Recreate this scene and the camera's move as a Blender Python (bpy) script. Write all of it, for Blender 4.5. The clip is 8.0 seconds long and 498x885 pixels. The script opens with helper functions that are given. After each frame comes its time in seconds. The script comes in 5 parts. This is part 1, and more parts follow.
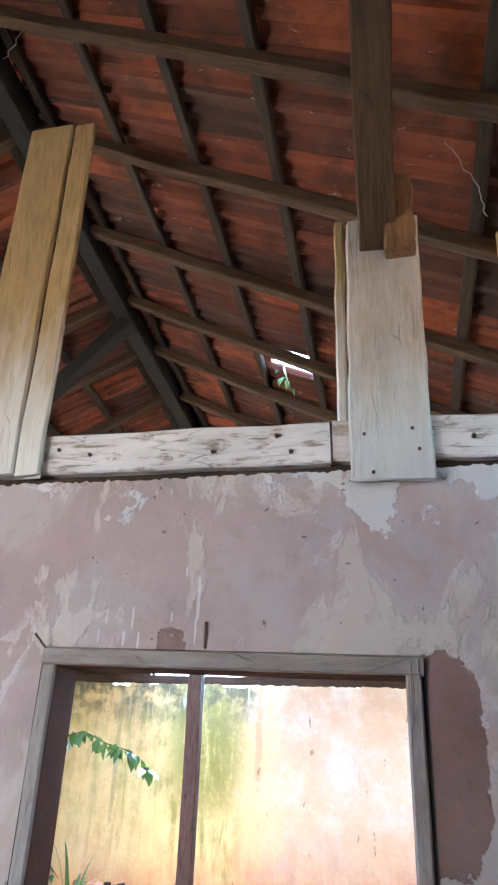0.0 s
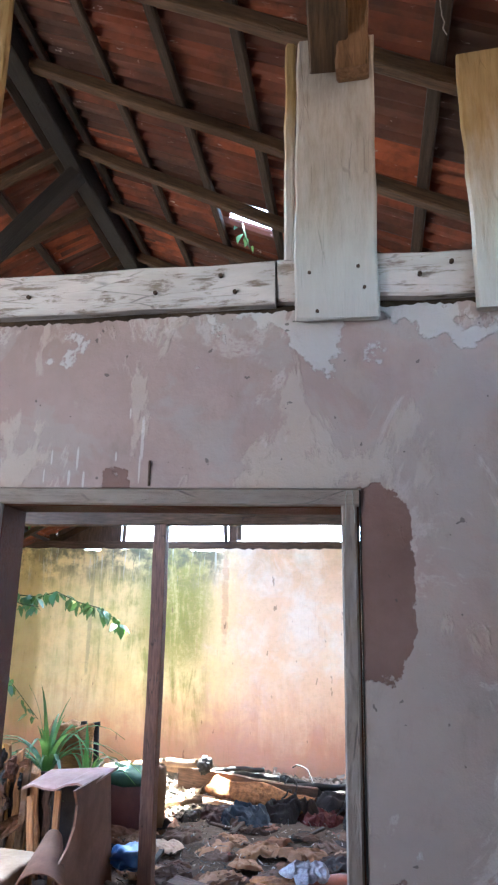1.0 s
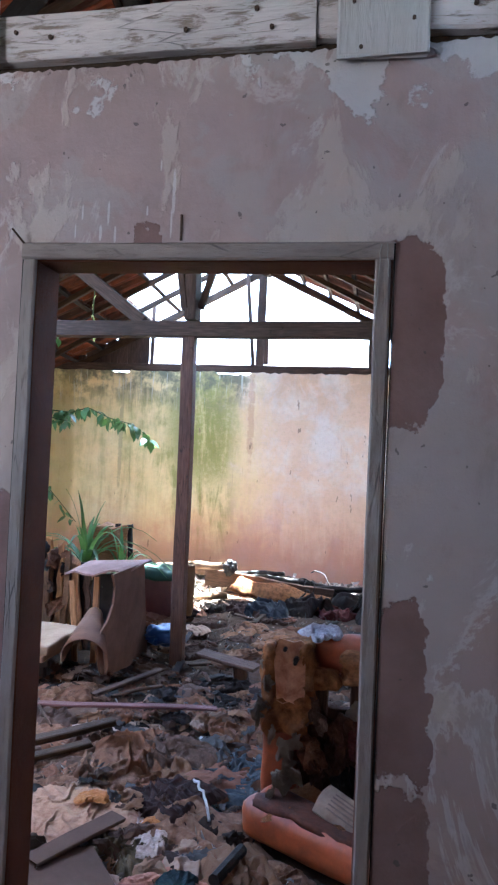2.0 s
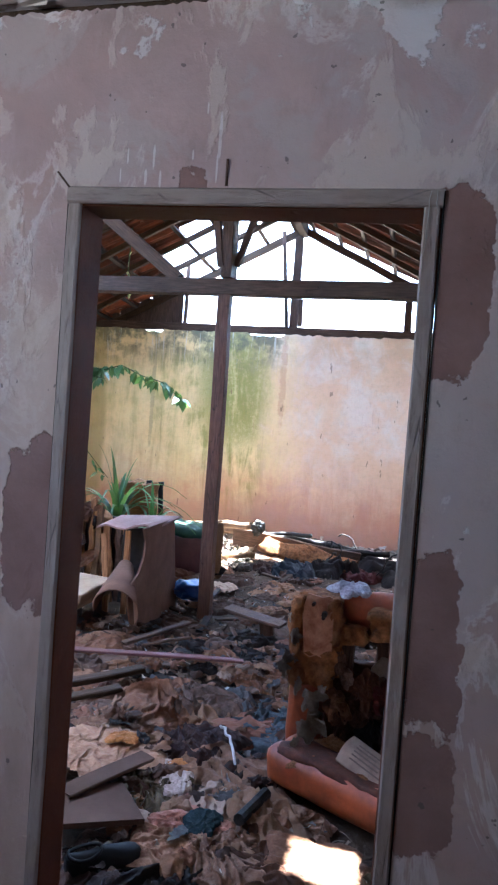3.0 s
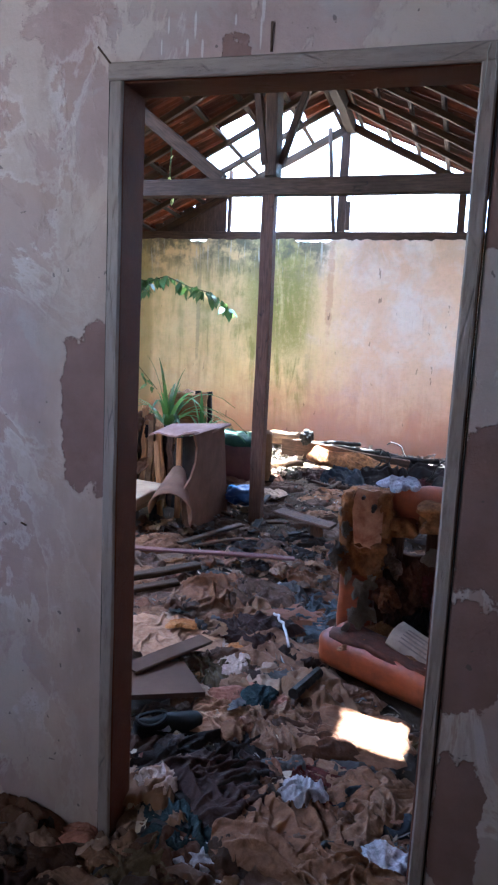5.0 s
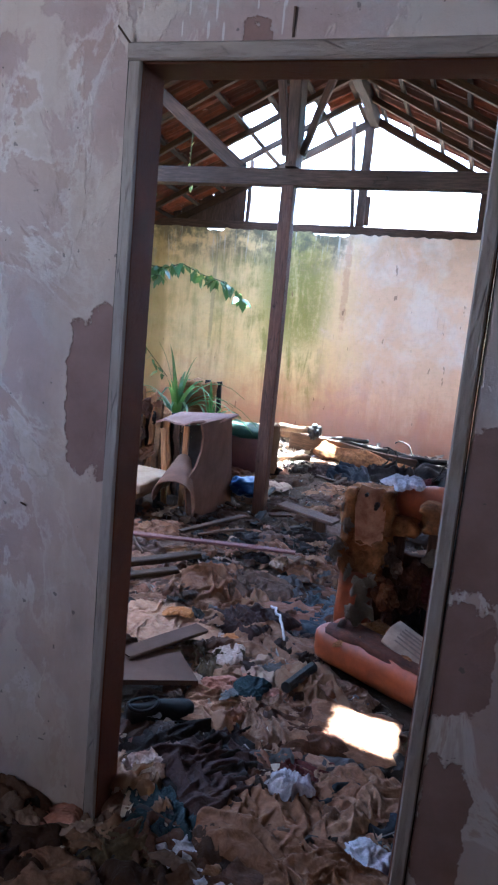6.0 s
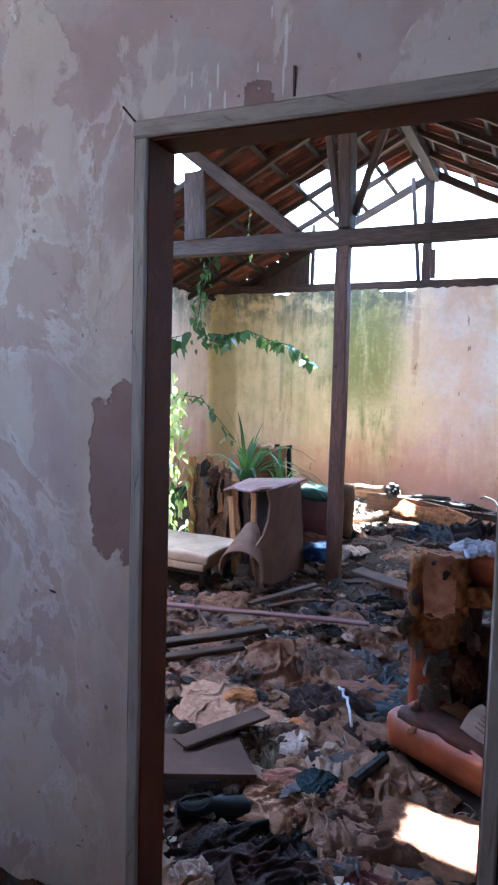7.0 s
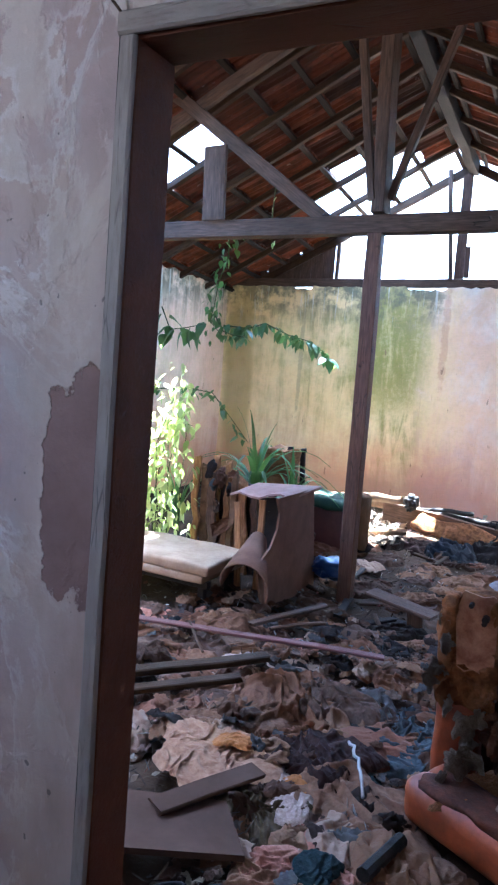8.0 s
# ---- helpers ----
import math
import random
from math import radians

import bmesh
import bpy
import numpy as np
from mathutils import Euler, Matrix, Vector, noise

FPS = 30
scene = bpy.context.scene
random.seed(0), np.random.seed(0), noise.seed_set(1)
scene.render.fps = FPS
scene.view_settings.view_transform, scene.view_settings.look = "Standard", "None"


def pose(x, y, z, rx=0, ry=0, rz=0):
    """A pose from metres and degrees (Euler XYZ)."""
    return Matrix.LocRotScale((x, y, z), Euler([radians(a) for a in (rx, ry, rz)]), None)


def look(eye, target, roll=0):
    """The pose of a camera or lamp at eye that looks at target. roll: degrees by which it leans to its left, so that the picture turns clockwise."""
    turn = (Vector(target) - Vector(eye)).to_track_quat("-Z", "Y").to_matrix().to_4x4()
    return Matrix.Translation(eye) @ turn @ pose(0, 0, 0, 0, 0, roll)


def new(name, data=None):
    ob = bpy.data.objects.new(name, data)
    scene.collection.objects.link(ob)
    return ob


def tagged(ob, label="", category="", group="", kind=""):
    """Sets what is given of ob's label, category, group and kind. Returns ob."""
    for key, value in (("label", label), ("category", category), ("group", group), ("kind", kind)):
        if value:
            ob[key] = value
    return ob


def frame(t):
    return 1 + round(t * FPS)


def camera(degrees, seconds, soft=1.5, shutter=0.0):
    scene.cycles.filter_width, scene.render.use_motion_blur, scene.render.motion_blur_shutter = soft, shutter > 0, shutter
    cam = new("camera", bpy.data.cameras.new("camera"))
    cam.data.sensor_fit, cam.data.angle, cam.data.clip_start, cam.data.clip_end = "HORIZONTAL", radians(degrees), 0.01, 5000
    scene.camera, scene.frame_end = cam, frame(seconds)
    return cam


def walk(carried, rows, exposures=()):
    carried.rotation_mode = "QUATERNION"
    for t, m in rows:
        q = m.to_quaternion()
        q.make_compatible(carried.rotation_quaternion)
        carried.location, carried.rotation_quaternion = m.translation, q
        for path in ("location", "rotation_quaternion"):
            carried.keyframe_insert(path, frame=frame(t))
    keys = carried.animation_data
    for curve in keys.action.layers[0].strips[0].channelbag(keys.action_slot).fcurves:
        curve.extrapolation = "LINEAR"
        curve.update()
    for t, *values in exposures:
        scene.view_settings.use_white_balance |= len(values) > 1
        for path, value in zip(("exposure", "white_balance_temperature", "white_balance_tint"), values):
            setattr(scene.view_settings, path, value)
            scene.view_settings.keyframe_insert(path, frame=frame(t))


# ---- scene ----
cam = camera(40.0, 8.0, 2.3)
PATH = [
    (0, (0.9, -0.102, 1.878), (0.503, 1.671, 2.714), 2.4),
    (0.5, (0.976, -0.078, 1.845), (0.67, 1.721, 2.663), 2.3),
    (1, (0.966, -0.044, 1.792), (0.639, 1.863, 2.298), 1.2),
    (1.5, (0.95, -0.01, 1.654), (0.544, 1.941, 1.824), 0.2),
    (1.7, (0.963, -0.028, 1.614), (0.567, 1.929, 1.727), 0.9),
    (2.8, (0.933, -0.049, 1.553), (0.473, 1.896, 1.489), 5.4),
    (3, (0.936, -0.053, 1.539), (0.464, 1.89, 1.477), 4.2),
    (3.5, (0.945, -0.044, 1.503), (0.423, 1.881, 1.355), 0.9),
    (4, (0.949, -0.044, 1.473), (0.438, 1.875, 1.242), 2.1),
    (4.5, (0.934, -0.046, 1.467), (0.348, 1.85, 1.218), 2.5),
    (5, (0.941, -0.085, 1.446), (0.357, 1.803, 1.139), 2.8),
    (6.3, (0.966, -0.046, 1.441), (0.356, 1.829, 1.108), 5.8),
    (6.5, (1.014, 0.01, 1.466), (0.318, 1.871, 1.232), 3.6),
    (7, (1.049, 0.111, 1.47), (0.191, 1.91, 1.298), 1.6),
    (7.5, (0.976, 0.297, 1.44), (0.218, 2.141, 1.278), 2.4),
    (8, (0.862, 0.537, 1.464), (-0.03, 2.317, 1.281), 4.5),
]
EXPOSURES = [(0.0, 6.25, 5250, -2), (0.8, 6.18, 5200, -2), (1.3, 5.75, 5050, -1), (1.7, 5.52, 4950, 1), (3.0, 5.43, 4950, 3), (5.0, 5.43, 4900, 3), (8.0, 5.4, 4700, 2)]
walk(cam, [(t, look(eye, target, roll)) for t, eye, target, roll in PATH], EXPOSURES)

# ---- light ----
SUN_WAY = Vector((-0.37, 1.0, 4.08)).normalized()
world = bpy.data.worlds.new("world")
scene.world = world
world.use_nodes = True
wn = world.node_tree
sky = wn.nodes.new("ShaderNodeTexSky")
sky.sky_type, sky.sun_disc = "NISHITA", False
sky.sun_elevation = math.asin(SUN_WAY.z)
sky.sun_rotation = math.atan2(SUN_WAY.x, SUN_WAY.y)
sky.air_density, sky.dust_density = 1.0, 2.5
back = wn.nodes["Background"]
back.inputs["Strength"].default_value = 0.14
wn.links.new(sky.outputs[0], back.inputs["Color"])

sun = new("sun", bpy.data.lights.new("sun", "SUN"))
sun.data.energy, sun.data.angle, sun.data.color = 5.0, radians(0.5), (1.0, 0.95, 0.86)
sun.matrix_basis = look(SUN_WAY * 20, (0, 0, 0))


def opening_light(name, eye, target, w, h, power, colour):
    lamp = new(name, bpy.data.lights.new(name, "AREA"))
    lamp.data.shape, lamp.data.size, lamp.data.size_y = "RECTANGLE", w, h
    lamp.data.energy, lamp.data.color = power, colour
    lamp.data.spread = radians(105)
    lamp.matrix_basis = look(eye, target)
    return lamp


# daylight in the window of the narrow front room
opening_light("window_daylight", (-1.95, -0.98, 2.05), (0.1, 1.6, 2.1), 1.0, 0.55, 0.54, (1.0, 0.92, 0.88))

# ---- node helpers ----
def material(name, rough=0.8, metal=0.0):
    m = bpy.data.materials.new(name)
    m.use_nodes = True
    b = m.node_tree.nodes["Principled BSDF"]
    b.inputs["Roughness"].default_value, b.inputs["Metallic"].default_value = rough, metal
    b.inputs["Specular IOR Level"].default_value = 0.5 if rough < 0.7 else 0.18
    return m, m.node_tree, b


def put(nt, value, socket):
    if isinstance(value, bpy.types.NodeSocket):
        nt.links.new(value, socket)
    elif isinstance(value, (tuple, list)) and len(value) == 3 and socket.type == "RGBA":
        socket.default_value = (*value, 1)
    else:
        socket.default_value = value


def math_node(nt, op, a, b=0.0, c=0.0, clamp=False):
    n = nt.nodes.new("ShaderNodeMath")
    n.operation, n.use_clamp = op, clamp
    for v, s in zip((a, b, c), n.inputs):
        put(nt, v, s)
    return n.outputs[0]


def coords(nt, scale=(1, 1, 1), shift=0.0):
    """Object coordinates, stretched, with a shift of their own for each object."""
    t = nt.nodes.new("ShaderNodeTexCoord")
    mp = nt.nodes.new("ShaderNodeMapping")
    mp.inputs["Scale"].default_value = scale
    nt.links.new(t.outputs["Object"], mp.inputs["Vector"])
    if shift:
        info = nt.nodes.new("ShaderNodeObjectInfo")
        v = nt.nodes.new("ShaderNodeVectorMath")
        v.operation = "SCALE"
        comb = nt.nodes.new("ShaderNodeCombineXYZ")
        for i in range(3):
            nt.links.new(math_node(nt, "MULTIPLY", info.outputs["Random"], shift * (1 + 0.7 * i)), comb.inputs[i])
        nt.links.new(comb.outputs[0], mp.inputs["Location"])
    return mp.outputs[0]


def noisy(nt, vec, scale=5.0, detail=5.0, rough=0.6, distort=0.0):
    n = nt.nodes.new("ShaderNodeTexNoise")
    nt.links.new(vec, n.inputs["Vector"])
    n.inputs["Scale"].default_value, n.inputs["Detail"].default_value = scale, detail
    n.inputs["Roughness"].default_value, n.inputs["Distortion"].default_value = rough, distort
    return n.outputs["Fac"]


def ramp(nt, fac, stops, mode="LINEAR"):
    n = nt.nodes.new("ShaderNodeValToRGB")
    n.color_ramp.interpolation = mode
    e = n.color_ramp.elements
    while len(e) < len(stops):
        e.new(0.5)
    for el, (p, c) in zip(e, stops):
        el.position = p
        el.color = (*c, 1) if isinstance(c, tuple) else (c, c, c, 1)
    put(nt, fac, n.inputs[0])
    return n.outputs[0]


def mixed(nt, fac, a, b, blend="MIX"):
    n = nt.nodes.new("ShaderNodeMix")
    n.data_type, n.blend_type = "RGBA", blend
    put(nt, fac, n.inputs[0])
    put(nt, a, n.inputs[6])
    put(nt, b, n.inputs[7])
    return n.outputs[2]


def bumped(nt, bsdf, height, strength=0.3, dist=0.01):
    n = nt.nodes.new("ShaderNodeBump")
    n.inputs["Strength"].default_value, n.inputs["Distance"].default_value = strength, dist
    put(nt, height, n.inputs["Height"])
    nt.links.new(n.outputs[0], bsdf.inputs["Normal"])


def split(nt, vec):
    n = nt.nodes.new("ShaderNodeSeparateXYZ")
    nt.links.new(vec, n.inputs[0])
    return n.outputs


def step(nt, v, lo, hi):
    n = nt.nodes.new("ShaderNodeMapRange")
    n.interpolation_type = "SMOOTHSTEP"
    put(nt, v, n.inputs[0])
    n.inputs[1].default_value, n.inputs[2].default_value = lo, hi
    return n.outputs[0]


def blob(nt, u, v, cu, cv, ru, rv, ragged, amount=0.9, edge=0.05):
    """1 inside a patch with a ragged outline on a wall, else 0."""
    a = math_node(nt, "POWER", math_node(nt, "ABSOLUTE", math_node(nt, "DIVIDE", math_node(nt, "SUBTRACT", u, cu), ru)), 3)
    b = math_node(nt, "POWER", math_node(nt, "ABSOLUTE", math_node(nt, "DIVIDE", math_node(nt, "SUBTRACT", v, cv), rv)), 3)
    d = math_node(nt, "ADD", math_node(nt, "ADD", a, b), math_node(nt, "MULTIPLY", math_node(nt, "SUBTRACT", ragged, 0.5), amount * 2))
    return math_node(nt, "SUBTRACT", 1.0, step(nt, d, 0.75 - edge, 0.75 + edge))


# ---- materials ----
def wood(name, dark, light, rough=0.75, grain=1.0, paint=None, cover=0.5, crack=0.35, shift=30.0, soft=0.06, lit_foot=None):
    """Weathered timber, grain along the piece; paint: colour of old paint that covers part of it."""
    m, nt, b = material(name, rough)
    long = coords(nt, (1.2, 14, 14), shift)
    even = coords(nt, (1, 1, 1), shift)
    g = noisy(nt, long, 6 * grain, 7, 0.65, 0.4)
    big = noisy(nt, even, 2.2, 4, 0.6)
    col = ramp(nt, g, [(0.28, dark), (0.72, light)])
    col = mixed(nt, math_node(nt, "MULTIPLY", step(nt, big, 0.4, 0.75), 0.55), col, tuple(c * 0.55 for c in dark))
    h = g
    if paint:
        flake = noisy(nt, coords(nt, (1.5, 7, 7), shift), 7, 8, 0.7, 0.3)
        mask = step(nt, flake, 1 - cover - soft, 1 - cover + soft)
        stain = ramp(nt, noisy(nt, coords(nt, (1, 3, 3), shift), 5, 5), [(0.3, tuple(c * 0.72 for c in paint)), (0.75, paint)])
        col = mixed(nt, mask, col, stain)
        h = math_node(nt, "ADD", g, math_node(nt, "MULTIPLY", mask, 0.6))
    # the foot of the board is coloured paler, for the window light on it
    if lit_foot:
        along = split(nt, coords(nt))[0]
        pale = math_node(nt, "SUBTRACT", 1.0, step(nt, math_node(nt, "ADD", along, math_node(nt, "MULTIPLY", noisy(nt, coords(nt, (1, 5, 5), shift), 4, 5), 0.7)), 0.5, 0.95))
        col = mixed(nt, math_node(nt, "MULTIPLY", pale, 0.75), col, mixed(nt, math_node(nt, "MULTIPLY", g, 0.6), lit_foot, tuple(c * 0.6 for c in lit_foot)))
    v = nt.nodes.new("ShaderNodeTexVoronoi")
    v.feature = "DISTANCE_TO_EDGE"
    nt.links.new(coords(nt, (0.9, 9, 9), shift), v.inputs["Vector"])
    v.inputs["Scale"].default_value = 3.0
    line = math_node(nt, "SUBTRACT", 1.0, step(nt, v.outputs["Distance"], 0.0, 0.025))
    line = math_node(nt, "MULTIPLY", line, step(nt, noisy(nt, even, 6, 3), 0.48, 0.6))
    col = mixed(nt, math_node(nt, "MULTIPLY", line, crack * 2, clamp=True), col, (0.015, 0.012, 0.01))
    put(nt, col, b.inputs["Base Color"])
    bumped(nt, b, math_node(nt, "SUBTRACT", h, line), 0.5, 0.006)
    return m


MAT = {}
MAT["beam_paint"] = wood("flaking_white_timber", (0.16, 0.12, 0.095), (0.33, 0.27, 0.22), 0.8, 1.0, (0.52, 0.455, 0.43), 0.57, 0.22)
MAT["board_grey"] = wood("weathered_grey_board", (0.20, 0.16, 0.11), (0.36, 0.315, 0.28), 0.8, 0.8, (0.385, 0.33, 0.285), 0.5, 0.1, soft=0.25, lit_foot=(0.44, 0.41, 0.395))
MAT["board_yellow"] = wood("raw_yellow_board", (0.14, 0.085, 0.03), (0.33, 0.22, 0.09), 0.75, 0.9, (0.29, 0.20, 0.09), 0.5, 0.1, soft=0.2, lit_foot=(0.52, 0.49, 0.46))
MAT["rafter"] = wood("brown_rafter_timber", (0.014, 0.008, 0.0045), (0.068, 0.037, 0.018), 0.8)
MAT["batten"] = wood("dark_batten", (0.010, 0.007, 0.005), (0.036, 0.023, 0.015), 0.8)
MAT["ridge"] = wood("blackened_timber", (0.005, 0.004, 0.004), (0.014, 0.012, 0.010), 0.8)
MAT["truss"] = wood("grey_brown_truss_timber", (0.030, 0.018, 0.012), (0.105, 0.062, 0.040), 0.75)
MAT["pole"] = wood("brown_pole", (0.06, 0.03, 0.02), (0.15, 0.078, 0.05), 0.7)
MAT["jamb"] = wood("brown_painted_jamb", (0.038, 0.011, 0.005), (0.10, 0.028, 0.011), 0.7, 1.0, (0.08, 0.024, 0.010), 0.6, 0.12)
MAT["casing"] = wood("pale_painted_casing", (0.09, 0.06, 0.047), (0.22, 0.17, 0.142), 0.7, 1.0, (0.225, 0.18, 0.155), 0.60, 0.25, soft=0.16)
MAT["block"] = wood("brown_block", (0.06, 0.03, 0.013), (0.19, 0.10, 0.045), 0.75)
MAT["plank"] = wood("old_brown_plank", (0.035, 0.019, 0.012), (0.12, 0.066, 0.04), 0.75)
MAT["plank_pink"] = wood("faded_red_lath", (0.06, 0.027, 0.024), (0.13, 0.06, 0.052), 0.7, 1.0, (0.14, 0.064, 0.058), 0.6)
MAT["splinter"] = wood("split_orange_wood", (0.14, 0.06, 0.025), (0.40, 0.21, 0.09), 0.7)


def near_plaster():
    m, nt, b = material("peeling_mauve_plaster", 0.85)
    o = coords(nt)
    x, y, z = split(nt, o)
    big = noisy(nt, o, 1.6, 5, 0.6)
    mid = noisy(nt, o, 6, 6, 0.65)
    fine = noisy(nt, o, 60, 4, 0.7)
    col = ramp(nt, big, [(0.3, (0.225, 0.158, 0.145)), (0.55, (0.295, 0.217, 0.198)), (0.75, (0.345, 0.275, 0.253))])
    col = mixed(nt, step(nt, mid, 0.35, 0.72), mixed(nt, 0.35, col, (0.20, 0.145, 0.13)), col)
    # grey scuffs
    scuff = step(nt, noisy(nt, coords(nt, (1, 1, 0.5)), 3.2, 7, 0.7, 0.6), 0.52, 0.62)
    col = mixed(nt, math_node(nt, "MULTIPLY", scuff, 0.25), col, (0.315, 0.255, 0.238))
    # limewash left in flakes, most of it towards the top of the wall
    flake = noisy(nt, o, 5.5, 7, 0.6, 0.15)
    rise = math_node(nt, "ADD", math_node(nt, "MULTIPLY", step(nt, z, 2.34, 2.56), 0.8), math_node(nt, "MULTIPLY", math_node(nt, "MULTIPLY", step(nt, x, 0.45, 0.95), step(nt, z, 2.2, 2.4)), 0.55))
    pale = step(nt, math_node(nt, "ADD", flake, math_node(nt, "MULTIPLY", rise, 0.15)), 0.69, 0.72)
    right = step(nt, x, 0.2, 0.9)
    grey = step(nt, math_node(nt, "ADD", noisy(nt, o, 3.1, 6, 0.6, 0.4), math_node(nt, "MULTIPLY", right, 0.12)), 0.55, 0.6)
    col = mixed(nt, math_node(nt, "MULTIPLY", grey, 0.5), col, (0.27, 0.235, 0.22))
    col = mixed(nt, math_node(nt, "MULTIPLY", pale, 0.75), col, (0.40, 0.37, 0.36))
    # left edge limewash
    lowl = step(nt, math_node(nt, "ADD", noisy(nt, coords(nt, (1, 1, 0.6)), 4.3, 7, 0.6, 0.4), math_node(nt, "MULTIPLY", step(nt, x, -0.1, -0.35), 0.14)), 0.56, 0.6)
    col = mixed(nt, math_node(nt, "MULTIPLY", lowl, 0.6), col, (0.36, 0.295, 0.255))
    # coats that have worn through to one another, with broken edges
    coat = noisy(nt, coords(nt, (1, 1, 0.62)), 2.3, 9, 0.66, 0.7)
    under = step(nt, coat, 0.545, 0.565)
    col = mixed(nt, math_node(nt, "MULTIPLY", under, 0.55), col, (0.245, 0.165, 0.142))
    rim = math_node(nt, "MULTIPLY", step(nt, coat, 0.515, 0.545), math_node(nt, "SUBTRACT", 1.0, under))
    col = mixed(nt, math_node(nt, "MULTIPLY", rim, 0.45), col, (0.42, 0.355, 0.33))
    grime = step(nt, noisy(nt, coords(nt, (1, 1, 0.5)), 11, 8, 0.75, 0.3), 0.5, 0.72)
    col = mixed(nt, math_node(nt, "MULTIPLY", grime, 0.3), col, (0.15, 0.105, 0.09))
    # worn warm strip along the frame
    worn = math_node(nt, "MULTIPLY", step(nt, math_node(nt, "ADD", x, math_node(nt, "MULTIPLY", mid, 0.35)), -0.12, 0.06), math_node(nt, "SUBTRACT", 1.0, step(nt, x, 0.1, 0.3)))
    worn = math_node(nt, "MULTIPLY", worn, math_node(nt, "SUBTRACT", 1.0, step(nt, z, 1.7, 2.0)))
    col = mixed(nt, math_node(nt, "MULTIPLY", worn, 0.7), col, ramp(nt, noisy(nt, coords(nt, (1, 1, 0.4)), 8, 6), [(0.3, (0.22, 0.155, 0.12)), (0.7, (0.35, 0.265, 0.215))]))
    # bare brown render where the coat came off beside the frame
    rag = noisy(nt, o, 17, 5, 0.6)
    bare = None
    for cu, cv, ru, rv in ((-0.05, 1.22, 0.10, 0.26), (1.0, 1.9, 0.085, 0.25), (1.0, 1.07, 0.075, 0.23), (1.055, 0.96, 0.03, 0.13),
                           (1.01, 0.68, 0.085, 0.16), (1.02, 0.22, 0.07, 0.22), (0.335, 2.135, 0.04, 0.042)):
        k = blob(nt, x, z, cu, cv, ru, rv, rag, 1.0 if ru > 0.045 else 1.9)
        bare = k if bare is None else math_node(nt, "MAXIMUM", bare, k)
    brown = ramp(nt, noisy(nt, o, 7, 5), [(0.3, (0.115, 0.066, 0.055)), (0.7, (0.165, 0.10, 0.085))])
    col = mixed(nt, bare, col, brown)
    # runs of white droppings over the head of the frame
    zone, thin = None, noisy(nt, o, 45, 3)
    for cu, cv, ru, rv in ((0.158, 2.20, 0.004, 0.022), (0.23, 2.195, 0.005, 0.032), (0.335, 2.20, 0.004, 0.014), (0.367, 2.315, 0.0035, 0.016), (0.404, 2.245, 0.007, 0.06),
                           (0.21, 2.145, 0.006, 0.022), (0.25, 2.14, 0.005, 0.022), (0.40, 2.165, 0.004, 0.04), (0.14, 2.15, 0.003, 0.02)):
        k = blob(nt, x, z, cu, cv, ru * 0.7, rv, thin, 1.0, 0.4)
        zone = k if zone is None else math_node(nt, "MAXIMUM", zone, k)
    col = mixed(nt, math_node(nt, "MULTIPLY", zone, 0.32), col, (0.62, 0.60, 0.58))
    specks = step(nt, noisy(nt, o, 34, 2, 0.5), 0.735, 0.76)
    col = mixed(nt, math_node(nt, "MULTIPLY", specks, 0.7), col, (0.06, 0.05, 0.045))
    put(nt, col, b.inputs["Base Color"])
    h = math_node(nt, "ADD", math_node(nt, "MULTIPLY", mid, 0.8), math_node(nt, "MULTIPLY", fine, 0.15))
    h = math_node(nt, "ADD", h, math_node(nt, "MULTIPLY", pale, 0.25))
    bumped(nt, b, math_node(nt, "SUBTRACT", math_node(nt, "ADD", h, math_node(nt, "MULTIPLY", lowl, 0.2)), math_node(nt, "MULTIPLY", bare, 0.5)), 0.7, 0.014)
    return m


